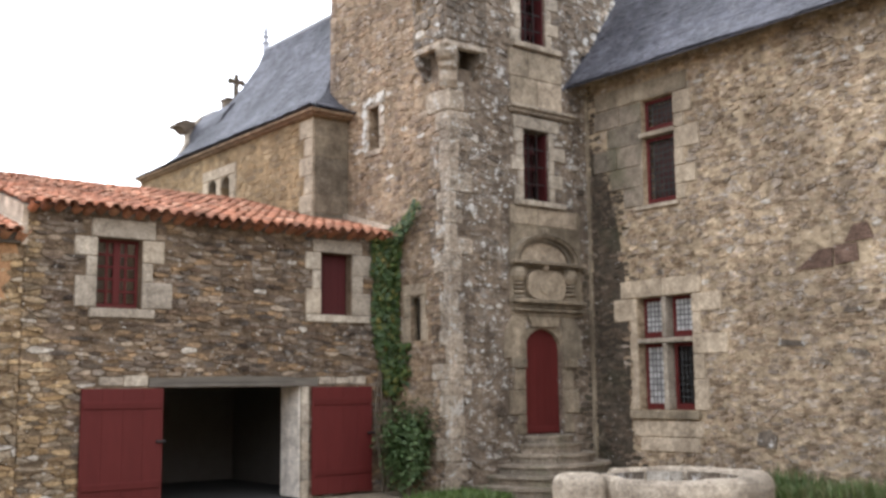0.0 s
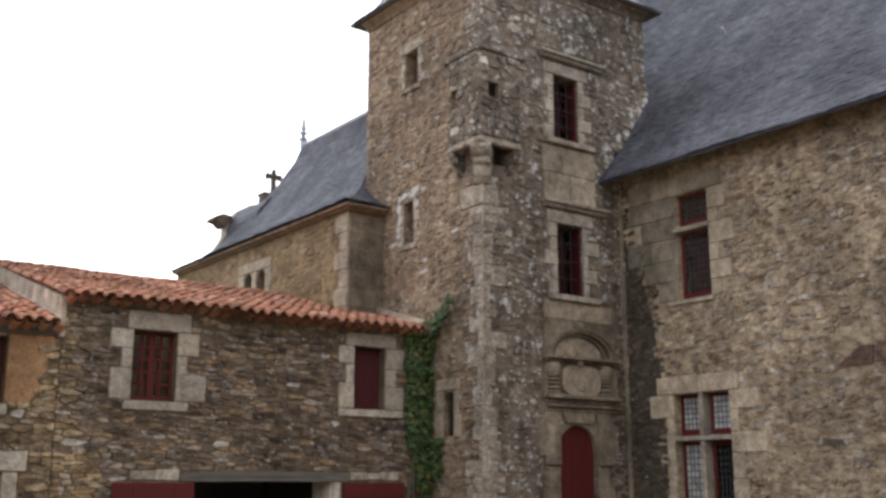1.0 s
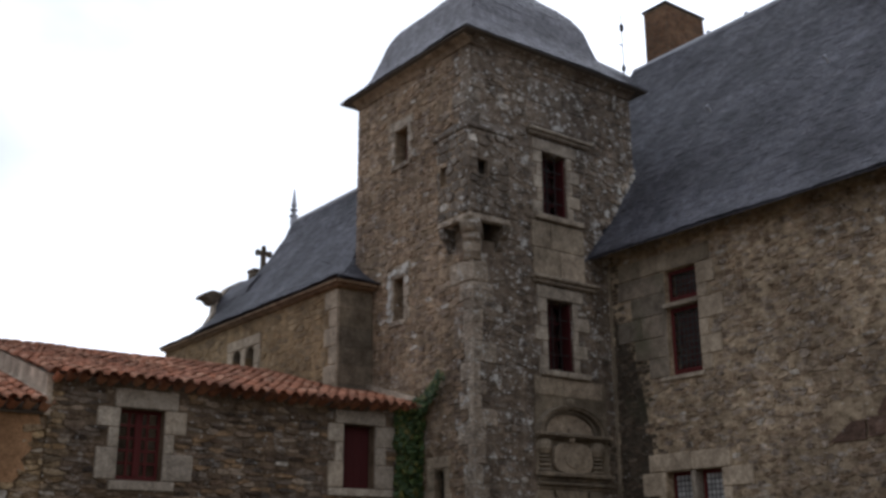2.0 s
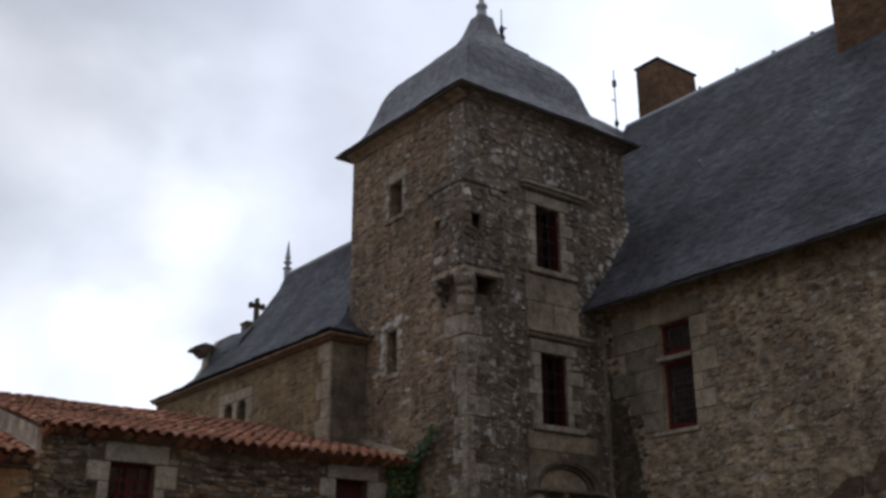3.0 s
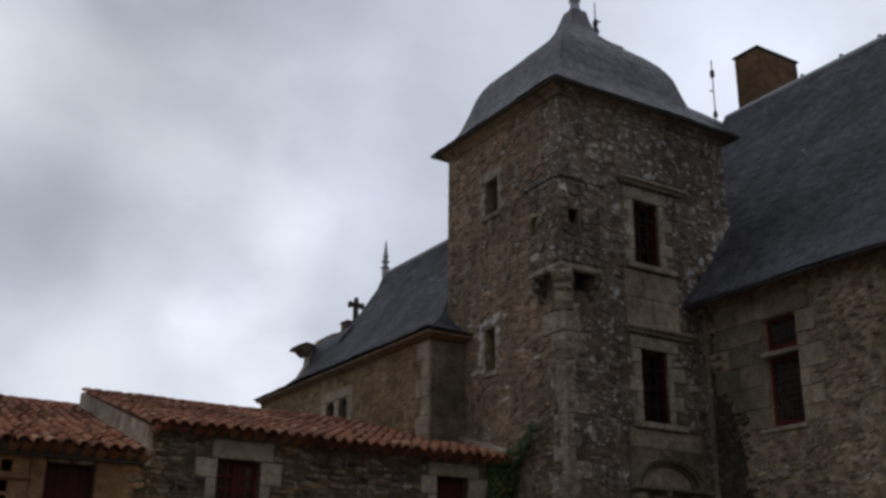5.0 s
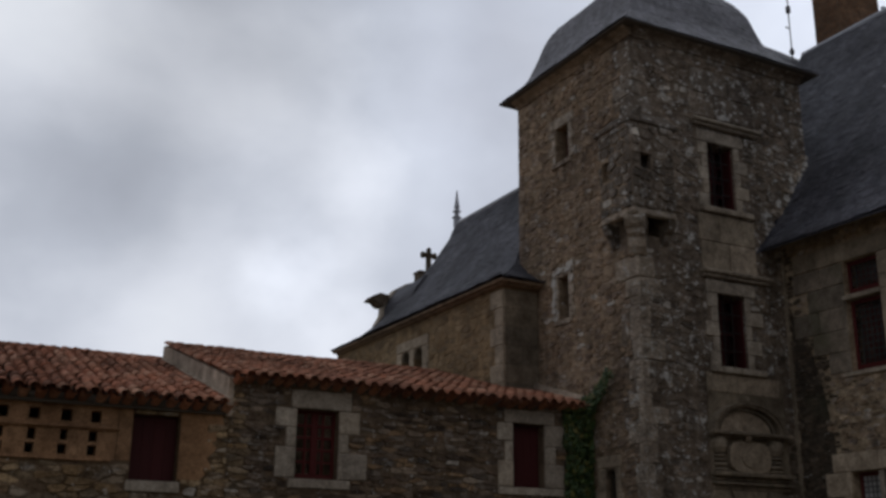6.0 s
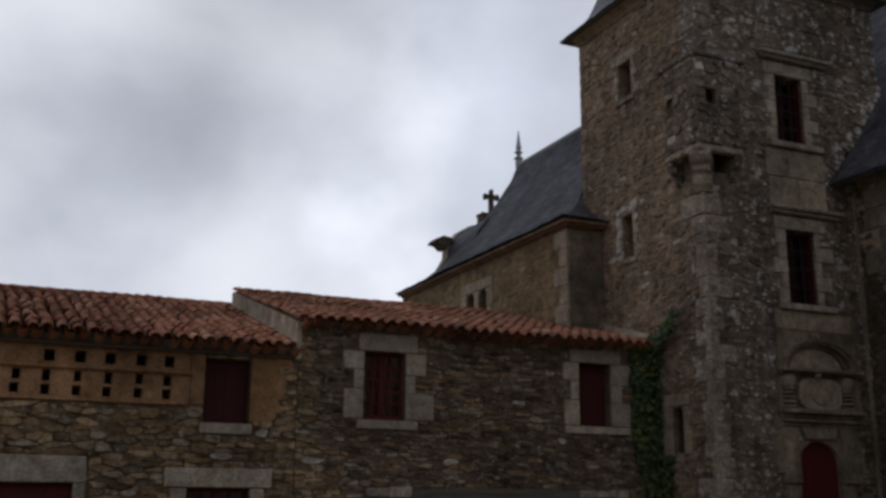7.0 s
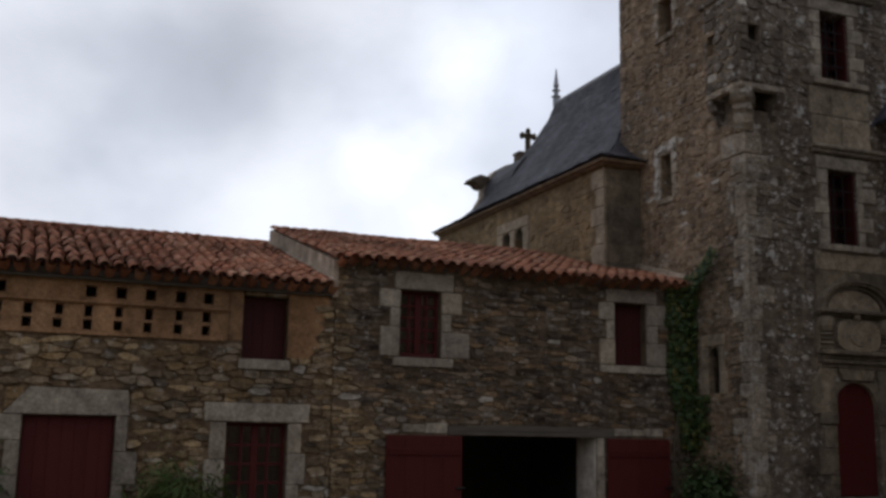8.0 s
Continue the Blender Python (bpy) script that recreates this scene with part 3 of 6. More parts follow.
# ---- openings, each (a0, a1, z0, z1) ----
W1, W2 = (6.17, 6.93, 3.21, 4.37), (10.47, 11.16, 3.24, 4.42)
GAR = (7.36, 10.05, GROUND, 1.89)
LD, LW2, LS = (0.23, 1.56, GROUND, 2.08), (3.27, 4.26, 0.1, 2.03), (3.45, 4.19, 3.06, 4.09)
DOOR = (14.08, 15.09, 0.91, 3.0)
T2, T3 = (14.14, 14.84, 5.57, 7.03), (14.13, 14.82, 8.84, 10.25)
TL3, TL2, SLIT = (17.38, 17.86, 10.30, 11.12), (17.50, 17.88, 6.79, 7.70), (16.12, 16.44, 2.75, 3.60)
RW, MW = (12.86, 13.67, 5.42, 7.56), (12.60, 13.95, 1.37, 3.57)
CA, CB = (22.50, 22.96, 5.90, 6.95), (23.19, 23.65, 5.90, 6.95)

wall_wing = wall("wall_wing", WING, 5.0, 12.215, GROUND, 4.80, 0.7, [W1, W2, GAR], M_mortar_dark, "brown rubble stone wall of the garage wing")
PIGEON = (-4.0, 3.22, 3.34, 4.16)
wall_left = wall("wall_outbuilding", LEFTW, -4.0, 4.995, GROUND, 4.20, 0.6, [LD, LW2, LS, PIGEON], M_mortar_left, "ochre rubble stone wall of the low outbuilding")
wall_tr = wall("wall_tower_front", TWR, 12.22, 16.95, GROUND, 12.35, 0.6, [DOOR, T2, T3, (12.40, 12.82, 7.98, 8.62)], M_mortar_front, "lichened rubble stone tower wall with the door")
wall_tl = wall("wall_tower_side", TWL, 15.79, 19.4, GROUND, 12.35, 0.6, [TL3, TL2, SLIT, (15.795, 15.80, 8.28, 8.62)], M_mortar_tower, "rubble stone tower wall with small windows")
plain_wall("wall_tower_back", 12.82, 16.95, 18.8, 19.4, GROUND, 12.5, M_mortar_tower, "plain rear tower wall")
plain_wall("wall_tower_inner", 16.35, 16.95, 15.79, 18.8, GROUND, 12.5, M_mortar_tower, "plain inner tower wall")
wall_house = wall("wall_house", HOUSE, -2.0, 15.185, GROUND, 8.30, 0.7, [RW, MW], M_mortar_tan, "tan lime-mortared rubble stone house wall")
plain_wall("wall_house_back", 24.0, 24.6, -2.0, 18.0, GROUND, 8.3, M_mortar_tan, "plain rear house wall")
plain_wall("wall_house_end", 16.7, 24.0, -2.0, -1.4, GROUND, 8.3, M_mortar_tan, "plain house end wall")
plain_wall("wall_house_far", 16.96, 24.0, 17.4, 18.0, GROUND, 8.3, M_mortar_tan, "plain far house wall")
wall_chapel = wall("wall_chapel", CHL, 18.7, 28.0, GROUND, 7.64, 0.5, [CA, CB], M_mortar_chapel, "warm tan rubble chapel wall with twin arched windows")
plain_wall("wall_chapel_end", 11.84, 17.0, 27.5, 28.0, GROUND, 7.64, M_mortar_tan, "plain chapel end wall")
plain_wall("wall_chapel_rear", 16.5, 17.0, 19.41, 27.5, GROUND, 7.64, M_mortar_tan, "plain rear chapel wall")
wall_chs = plain_wall("wall_chapel_return", 11.84, 12.21, 18.7, 19.2, GROUND, 7.64, M_mortar_tower, "grey ashlar chapel corner beside the tower")
plain_wall("wall_wing_gable", 5.0, 5.4, 17.66, 26.0, GROUND, 4.7, M_cement, "rendered wing end wall")
plain_wall("wall_wing_back", -4.0, 11.3, 26.0, 26.5, GROUND, 4.7, M_dark_int, "plain rear wing wall")
plain_wall("wall_outbuilding_end", -4.0, -3.5, 17.57, 26.0, GROUND, 4.2, M_dark_int, "plain outbuilding end wall")
plain_wall("ceiling_garage", 5.41, 11.3, 17.66, 25.99, 2.25, 2.40, M_beam, "dark boarded garage ceiling")
plain_wall("floor_garage", 5.41, 11.3, 16.96, 25.99, GROUND - 0.05, GROUND + 0.02, M_shade_floor, "garage floor coloured dark for the shade inside")
# two unseen walls, added so the window panes reflect less bright sky
plain_wall("wall_courtyard_near", -26, 30, -22.5, -22, GROUND, 10.5, M_mortar_tower, "unseen plain wall added behind the camera to darken window reflections")
plain_wall("wall_courtyard_side", -26.5, -26, -22.5, 26, GROUND, 7.0, M_mortar_tower, "unseen plain side wall added to darken window reflections")
# unseen ceilings, added to stop sky light leaking in behind the panes
plain_wall("ceiling_wing", 5.41, 11.3, 17.66, 25.99, 4.62, 4.70, M_beam, "unseen dark loft ceiling added to keep sky light out")
plain_wall("ceiling_outbuilding", -3.49, 4.99, 17.57, 25.99, 4.10, 4.18, M_beam, "unseen dark outbuilding ceiling added to keep sky light out")
plain_wall("ceiling_house", 16.71, 23.99, -1.39, 17.39, 8.15, 8.25, M_beam, "unseen dark house ceiling added to keep sky light out")
plain_wall("floor_house", 16.71, 23.99, -1.39, 17.39, 4.6, 4.75, M_beam, "boarded upper house floor")
plain_wall("wall_house_partition", 18.5, 18.6, -1.39, 17.39, GROUND, 8.14, M_dark_int, "dim inner house wall")
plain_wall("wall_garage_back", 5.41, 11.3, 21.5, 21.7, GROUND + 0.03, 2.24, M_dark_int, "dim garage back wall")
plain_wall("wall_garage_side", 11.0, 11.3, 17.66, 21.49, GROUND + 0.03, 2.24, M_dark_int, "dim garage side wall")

# ================= roofs =================
def roof_thing(name, label):
    return tagged(new(name), label, "roof", kind="structure")


def deck(parent, prof, x0, x1, mat, name="roof_deck"):
    """A closed sheet following the outline prof (y, z), from x0 to x1."""
    return part(name, Geo().prism(prof, lambda a, z, d: (d, a, z), x0, x1), mat, parent)


roof_wing = roof_thing("roof_wing", "orange canal tile roof of the garage wing")
deck(roof_wing, [(16.92, 4.81), (21.7, 6.13), (26.8, 4.80), (26.8, 4.72), (21.7, 6.03), (16.92, 4.73)], 5.0, 12.2, M_beam)
tile_roof(roof_wing, 4.97, 12.2, 16.62, 4.76, 21.72, 6.14, 3, singles=(5, 12.3), until=lambda x, y: x > 11.25 and y > 18.5)
for k in range(19):
    m = Matrix.Translation((5.1 + k * 0.34, 21.74, 6.17)) @ Euler((0, 0.04, -math.pi / 2)).to_matrix().to_4x4() @ Matrix.Diagonal((1.25, 1, 1.1, 1))
    ob = new("ridge_tile", TILE_MESH)
    ob.parent, ob.matrix_basis = roof_wing, m @ pose(0, 0, 0)
part("gable_render", Geo().prism([(17.0, 4.15), (21.7, 5.6), (21.9, 5.6), (21.9, 6.16), (21.7, 6.16), (16.9, 4.79), (16.9, 4.15)], lambda a, z, d: (d, a, z), 4.93, 5.02), M_cement, roof_wing, "grey cement gable verge")
part("flashing", Geo().prism([(16.9, 4.95), (18.7, 5.46), (18.7, 5.56), (16.9, 5.05)], lambda a, z, d: (d, a, z), 12.08, 12.2), M_cement, roof_wing, "pale mortar fillet against the tower")

part("verge_fillet", Geo().tube([(4.90, 21.9, 5.90), (4.90, 19.4, 5.17), (4.90, 16.75, 4.40)], 0.045, 6), M_cement, roof_wing, "pale mortar fillet over the lower roof")
part("ridge_bed", Geo().box(5.0, 11.3, 21.62, 21.86, 6.0, 6.20, 0.02), M_cement, roof_wing, "mortar bed under the ridge tiles")

roof_left = roof_thing("roof_outbuilding", "weathered canal tile roof of the low outbuilding")
deck(roof_left, [(16.85, 4.31), (21.9, 5.80), (26.8, 4.4), (26.8, 4.3), (21.9, 5.70), (16.85, 4.21)], -4.0, 4.92, M_beam)
tile_roof(roof_left, -3.9, 4.9, 16.52, 4.27, 21.9, 5.84, 7, singles=(-1, 5.0))
for k in range(26):
    ob = new("ridge_tile", TILE_MESH)
    ob.parent = roof_left
    ob.matrix_basis = Matrix.Translation((-3.9 + k * 0.34, 21.9, 5.88)) @ Euler((0, 0.04, -math.pi / 2)).to_matrix().to_4x4() @ Matrix.Diagonal((1.25, 1, 1.1, 1))
part("ridge_bed", Geo().box(-4.0, 4.9, 21.78, 22.02, 5.7, 5.93, 0.02), M_tile, roof_left)
part("eave_board", Geo().box(-4, 4.9, 16.82, 16.94, 4.15, 4.20, 0.01), M_beam, roof_left, "dark timber eave board")


def poly_at(pts, t):
    """A point on a polyline by its share t of the length."""
    ls = [math.dist(p, q) for p, q in zip(pts, pts[1:])]
    s = t * sum(ls)
    for p, q, l in zip(pts, pts[1:], ls):
        if s <= l or q is pts[-1]:
            k = min(1.0, s / l)
            return tuple(a + (b - a) * k for a, b in zip(p, q))
        s -= l


# house roof: slope from the eave to the ridge
HP = [(15.40, 8.10), (15.72, 8.42), (16.15, 9.02), (17.0, 10.28), (20.3, 15.0)]
roof_house = roof_thing("roof_house", "steep dark slate roof of the house")
low = [(15.40, 8.10), (15.72, 8.42), (16.15, 9.02), (16.97, 10.23), (16.97, 10.03), (16.15, 8.82), (15.72, 8.34), (15.42, 8.065)]
part("roof_deck", Geo().prism(low, lambda a, z, d: (a, d, z), -2.3, 15.18), M_slate, roof_house)
high = [(16.97, 10.23), (20.3, 15.0), (24.9, 8.3), (24.7, 8.2), (20.3, 14.8), (16.97, 10.03)]
part("roof_deck", Geo().prism(high, lambda a, z, d: (a, d, z), -2.3, 17.9), M_slate, roof_house)
LOWP, HIGHP = [HP[0], HP[1], HP[2], (16.97, 10.235)], [(16.97, 10.235), (20.3, 15.0)]
pt = lambda pr, y: (lambda t: (poly_at(pr, t)[0], y, poly_at(pr, t)[1]))
slates(roof_house, pt(LOWP, 15.17), pt(LOWP, -2.3), 20, 0.21, M_slate, 21, 150, 0.004, 0.004)
slates(roof_house, pt(HIGHP, 17.9), pt(HIGHP, -2.3), 44, 0.21, M_slate, 22, 0, 0.004, 0.004)
g = Geo()
g.tube([(20.3, 17.9, 15.0), (20.3, 8, 15.02), (20.3, -2.3, 15.0)], 0.09, 8)
part("ridge_cap", g, M_lead, roof_house, "grey ridge capping")
for y in (15.3, 14.1, 13.0, 11.9, 8.2, 7.0):
    part("ridge_hook", Geo().box(20.25, 20.35, y - 0.05, y + 0.05, 15.05, 15.17, 0.02), M_lead, roof_house)
for y in (13.6, 10.6):
    part("roof_hook", Geo().tube([(17.9, y, 11.55), (17.78, y, 11.72), (17.72, y, 11.66)], 0.035, 6), M_lead, roof_house)
part("eave_flashing", Geo().prism([(15.2, 7.95), (15.45, 8.12), (16.05, 8.9), (16.95, 10.25), (17.15, 10.5), (17.15, 10.3), (16.95, 10.05)], lambda a, z, d: (a, d, z), 15.165, 15.185), M_slate, roof_house)

lime = random.Random(17)
for k in range(34):
    x, z = poly_at(HP[:4], 0.30 + 0.70 * k / 34)
    if lime.random() < 0.55:
        r, up = lime.uniform(0.04, 0.10), lime.uniform(0.0, 0.22)
        blob = [(x - 0.4 * up + r * lime.uniform(0.6, 1.2) * math.cos(math.pi * q / 5), z + 0.08 + up + r * lime.uniform(0.6, 1.1) * math.sin(math.pi * q / 5)) for q in range(10)]
        part("lime_lump", Geo().prism(blob, TWR[0], -0.02, lime.uniform(0.03, 0.07)), M_crust if k % 2 else M_quoin, roof_house, "whitened lime mortar against the tower")

# tower roof: bell-shaped
CX, CY = 14.56, 17.34
TC = [(11.90, 14.87), (17.30, 14.87), (17.30, 19.75), (11.90, 19.75)]
BELL = [(0.0, 12.40), (0.06, 12.46), (0.20, 12.94), (0.262, 13.33), (0.313, 13.74), (0.36, 14.03), (0.41, 14.25), (0.52, 14.53), (0.68, 14.93), (0.80, 15.27), (0.865, 15.52), (0.90, 15.78), (0.93, 16.05)]
BELL_R = [(0.0, 12.40), (0.06, 12.44), (0.22, 12.90), (0.315, 13.25), (0.36, 13.65), (0.395, 14.0), (0.45, 14.28), (0.54, 14.56), (0.69, 14.93), (0.80, 15.2), (0.865, 15.42), (0.91, 15.72), (0.935, 16.05)]
bell = lambda c: BELL_R if c[0] > 15 and c[1] < 16 else BELL
roof_tower = roof_thing("roof_tower", "bell-shaped dark slate tower roof with a lead finial")
hip = lambda c: (lambda t: (c[0] + (CX - c[0]) * poly_at(bell(c), t)[0], c[1] + (CY - c[1]) * poly_at(bell(c), t)[0], poly_at(bell(c), t)[1]))
g = Geo()
for k in range(len(BELL)):
    g.v.extend((c[0] + (CX - c[0]) * bell(c)[k][0], c[1] + (CY - c[1]) * bell(c)[k][0], bell(c)[k][1]) for c in TC)
g.f = [(r * 4 + i, r * 4 + (i + 1) % 4, r * 4 + 4 + (i + 1) % 4, r * 4 + 4 + i) for r in range(len(BELL) - 1) for i in range(4)]
g.f += [(3, 2, 1, 0), tuple(len(g.v) - 4 + i for i in range(4))]
part("roof_body", g, M_slate_skylit, roof_tower)
for i in range(4):
    slates(roof_tower, hip(TC[i]), hip(TC[(i + 1) % 4]), 40, 0.20, M_slate_skylit, 30 + i, 75 if i in (0, 3) else 0, 0.003, 0.003)
for c in TC:
    part("hip_roll", Geo().tube([Vector(hip(c)(k / 24)) + Vector((0, 0, 0.0)) for k in range(25)], 0.022, 6), M_slate_skylit, roof_tower)
part("eave_board", Geo().box(11.92, 17.28, 14.89, 19.73, 12.37, 12.40, 0.01), M_beam, roof_tower, "dark eave board")
for s, z in ((0.70, 14.99),):
    c = [(x + (CX - x) * s, y + (CY - y) * s, z) for x, y in TC]
    part("lead_roll", Geo().tube(c + [c[0]], 0.03, 6), M_slate, roof_tower)
finial = Geo().lathe(CX, CY, [(0.21, 15.95), (0.15, 16.12), (0.105, 16.36), (0.15, 16.39), (0.15, 16.45), (0.085, 16.49), (0.07, 16.62), (0.06, 16.70), (0.10, 16.75), (0.12, 16.82), (0.07, 16.90), (0.04, 17.05), (0.09, 17.12), (0.12, 17.20), (0.09, 17.28), (0.03, 17.34), (0.015, 17.75)], 12)
part("finial", finial, M_lead, roof_tower, "grey lead finial with turned knobs", smooth=True)
COVE = [(0.30, 12.362), (0.08, 12.362), (0.10, 12.335), (0.19, 12.29), (0.24, 12.24), (0.25, 12.20), (0.30, 12.20)]
part("cornice", Geo().prism(COVE, lambda a, z, d: (11.93 + a, d, z), 15.10, 19.42), M_mortar_tower, roof_tower, "brown coved eaves cornice")
part("cornice", Geo().prism(COVE, lambda a, z, d: (d, 14.90 + a, z), 12.235, 16.97), M_mortar_front, roof_tower)

# chapel roof: hipped, with swept eaves
CE = [(11.08, 18.38), (11.08, 27.95), (16.95, 27.95), (16.95, 18.38)]
CRN, CRF = (14.0, 21.35), (14.0, 25.7)
CPROF = [(0.0, 7.73), (0.115, 7.85), (0.237, 8.10), (0.374, 8.45), (0.491, 8.87), (0.589, 9.22), (0.707, 9.71), (0.825, 10.28), (0.942, 10.95), (1.0, 11.40)]
chip = lambda c, r: (lambda t: (c[0] + (r[0] - c[0]) * poly_at(CPROF, t)[0], c[1] + (r[1] - c[1]) * poly_at(CPROF, t)[0], poly_at(CPROF, t)[1]))
roof_chapel = roof_thing("roof_chapel", "steep hipped slate chapel roof")
CR = [CRN, CRF, CRF, CRN]
g = Geo()
for s, z in CPROF:
    g.v.extend((c[0] + (r[0] - c[0]) * s, c[1] + (r[1] - c[1]) * s, z) for c, r in zip(CE, CR))
g.f = [(r * 4 + i, r * 4 + (i + 1) % 4, r * 4 + 4 + (i + 1) % 4, r * 4 + 4 + i) for r in range(len(CPROF) - 1) for i in range(4)] + [(0, 3, 2, 1)]
part("roof_body", g, M_slate, roof_chapel)
for i in (0, 1, 3):
    slates(roof_chapel, chip(CE[i], CR[i]), chip(CE[(i + 1) % 4], CR[(i + 1) % 4]), 34, 0.21, M_slate, 40 + i, 100 if i == 0 else 0)
part("ridge_cap", Geo().tube([(14, 21.35, 11.43), (14, 25.7, 11.43)], 0.07, 8), M_lead, roof_chapel)
g = Geo()
g.box(11.12, 11.33, 18.42, 27.9, 7.65, 7.725, 0.02).box(11.22, 11.33, 18.54, 27.85, 7.61, 7.65, 0.01)
part("cornice", g, M_cornice, roof_chapel, "pale moulded eaves cornice")
g = Geo()
g.box(11.335, 12.2, 18.42, 18.69, 7.65, 7.725, 0.02).box(11.335, 12.2, 18.54, 18.69, 7.61, 7.65, 0.01)
part("cornice", g, M_cornice, roof_chapel)
part("finial", Geo().lathe(14, 25.7, [(0.10, 11.35), (0.10, 11.6), (0.15, 11.64), (0.07, 11.7), (0.07, 11.78), (0.13, 11.83), (0.06, 11.9), (0.09, 11.98), (0.07, 12.05), (0.05, 12.2), (0.012, 12.5)], 10), M_lead, roof_chapel, "spiked lead finial")

# curved stone gable at the chapel's far end, with scroll, pedestal and cross
chapel_gable = thing("chapel_gable", "curved stone gable with scrolls and a cross", "gable")
half = [(12.35, 8.3), (12.42, 8.63), (12.60, 8.95), (12.62, 9.20), (12.75, 9.45), (13.0, 9.78), (13.36, 10.0), (13.82, 10.16)]
prof = half + [(28.4 - x, z) for x, z in half[::-1]]
part("gable_wall", Geo().prism(prof, lambda a, z, d: (a, d, z), 27.75, 28.05), M_granite, chapel_gable)
inner = [(x + 0.06, z - 0.02) for x, z in half]
part("gable_roof", Geo().prism(inner + [(28.4 - x, z) for x, z in inner[::-1]], lambda a, z, d: (a, d, z), 25.9, 27.75), M_slate, chapel_gable, "curved slate roof behind the gable")
for s in (1, -1):
    mx = lambda x: x if s == 1 else 28.4 - x
    kn = [(mx(12.16), 9.36), (mx(12.24), 9.48), (mx(12.50), 9.60), (mx(12.78), 9.56), (mx(12.80), 9.42), (mx(12.66), 9.36), (mx(12.60), 9.20), (mx(12.50), 9.22), (mx(12.36), 9.34)]
    part("scroll", Geo().prism(kn, lambda a, z, d: (a, d, z), 27.65, 28.15), M_moss, chapel_gable, "mossy carved scroll")
g = Geo()
g.box(13.81, 14.59, 27.7, 28.1, 10.1, 10.42, 0.02).box(13.78, 14.62, 27.67, 28.13, 10.42, 10.5, 0.02)
part("pedestal", g, M_moss, chapel_gable)
g = Geo()
g.box(14.13, 14.28, 27.82, 27.98, 10.5, 11.2, 0.03).box(14.0, 14.41, 27.82, 27.98, 11.0, 11.14, 0.03)
for x, z in ((14.0, 11.07), (14.41, 11.07), (14.205, 11.22)):
    g.box(x - 0.06, x + 0.06, 27.81, 27.99, z - 0.1, z + 0.1, 0.04)
part("cross", g, M_moss, chapel_gable, "dark weathered stone cross")

# distant pavilion roof behind the tower with its weather vane
pav = thing("pavilion", "slate pavilion roof with a weather vane", "pavilion")
g = Geo()
for s, z in ((0, 14.0), (0.35, 15.3), (0.75, 16.0), (0.97, 16.35)):
    g.v.extend((x + (20.6 - x) * s, y + (19.9 - y) * s, z) for x, y in ((18.6, 18.0), (22.6, 18.0), (22.6, 21.8), (18.6, 21.8)))
g.f = [(r * 4 + i, r * 4 + (i + 1) % 4, r * 4 + 4 + (i + 1) % 4, r * 4 + 4 + i) for r in range(3) for i in range(4)] + [(0, 3, 2, 1), (12, 13, 14, 15)]
part("roof", g, M_slate, pav)
part("wall", Geo().box(18.8, 22.4, 18.2, 21.6, GROUND, 14.0), M_mortar_tan, pav)
g = Geo()
g.tube([(20.3, 18.28, 15.0), (20.3, 18.28, 17.0)], 0.018, 6)
g.lathe(20.3, 18.28, [(0.05, 15.2), (0.07, 15.3), (0.03, 15.4)], 8)
g.box(20.24, 20.36, 18.22, 18.34, 16.45, 16.68, 0.03).box(20.14, 20.30, 18.26, 18.30, 15.98, 16.01, 0.01)
part("weather_vane", g, M_iron, pav, "thin iron weather vane")
g = Geo()
g.tube([(20.52, 23.4, 15.0), (20.52, 23.4, 21.75)], 0.02, 6)
g.lathe(20.52, 23.4, [(0.05, 20.4), (0.13, 20.62), (0.06, 20.8), (0.10, 20.95), (0.03, 21.15)], 8).box(20.5, 20.75, 23.38, 23.42, 21.05, 21.10, 0.01)
part("finial_rod", g, M_iron, pav, "thin iron finial rod")


def chimney(name, x0, x1, y0, y1, z0, z1, seed, label):
    ch = thing(name, label, "chimney", "", "chimneys")
    part("shaft", Geo().box(x0, x1, y0, y1, z0, z1, 0.01), M_mortar_dark, ch)
    for fc, a0, a1 in ((xface(x0), y0, y1), (yface(y0), x0, x1)):
        rubble(ch, fc, a0, a1, z0, z1 - 0.06, [], M_brick, seed, (0.24, 0.08), 0.0, 0.012, (0.006, 0.012), jitter=0.12, singles=(a0, a1, z1 - 1.2, z1))
    part("coping", Geo().box(x0 - 0.05, x1 + 0.05, y0 - 0.05, y1 + 0.05, z1, z1 + 0.07, 0.02), M_iron, ch, "dark coping")
    return ch


chimney("chimney", 20.4, 22.0, 16.72, 17.53, 13.0, 16.68, 51, "brown brick chimney behind the house ridge")
chimney("chimney", 19.4, 20.9, 8.6, 10.83, 12.3, 17.8, 52, "wide brick chimney on the slate slope")

# ================= openings =================
SASH = [0]


def opening(label, kind="window"):
    SASH[0] += 1
    return tagged(new(f"{kind}_{SASH[0]}"), label, kind, kind="structure")


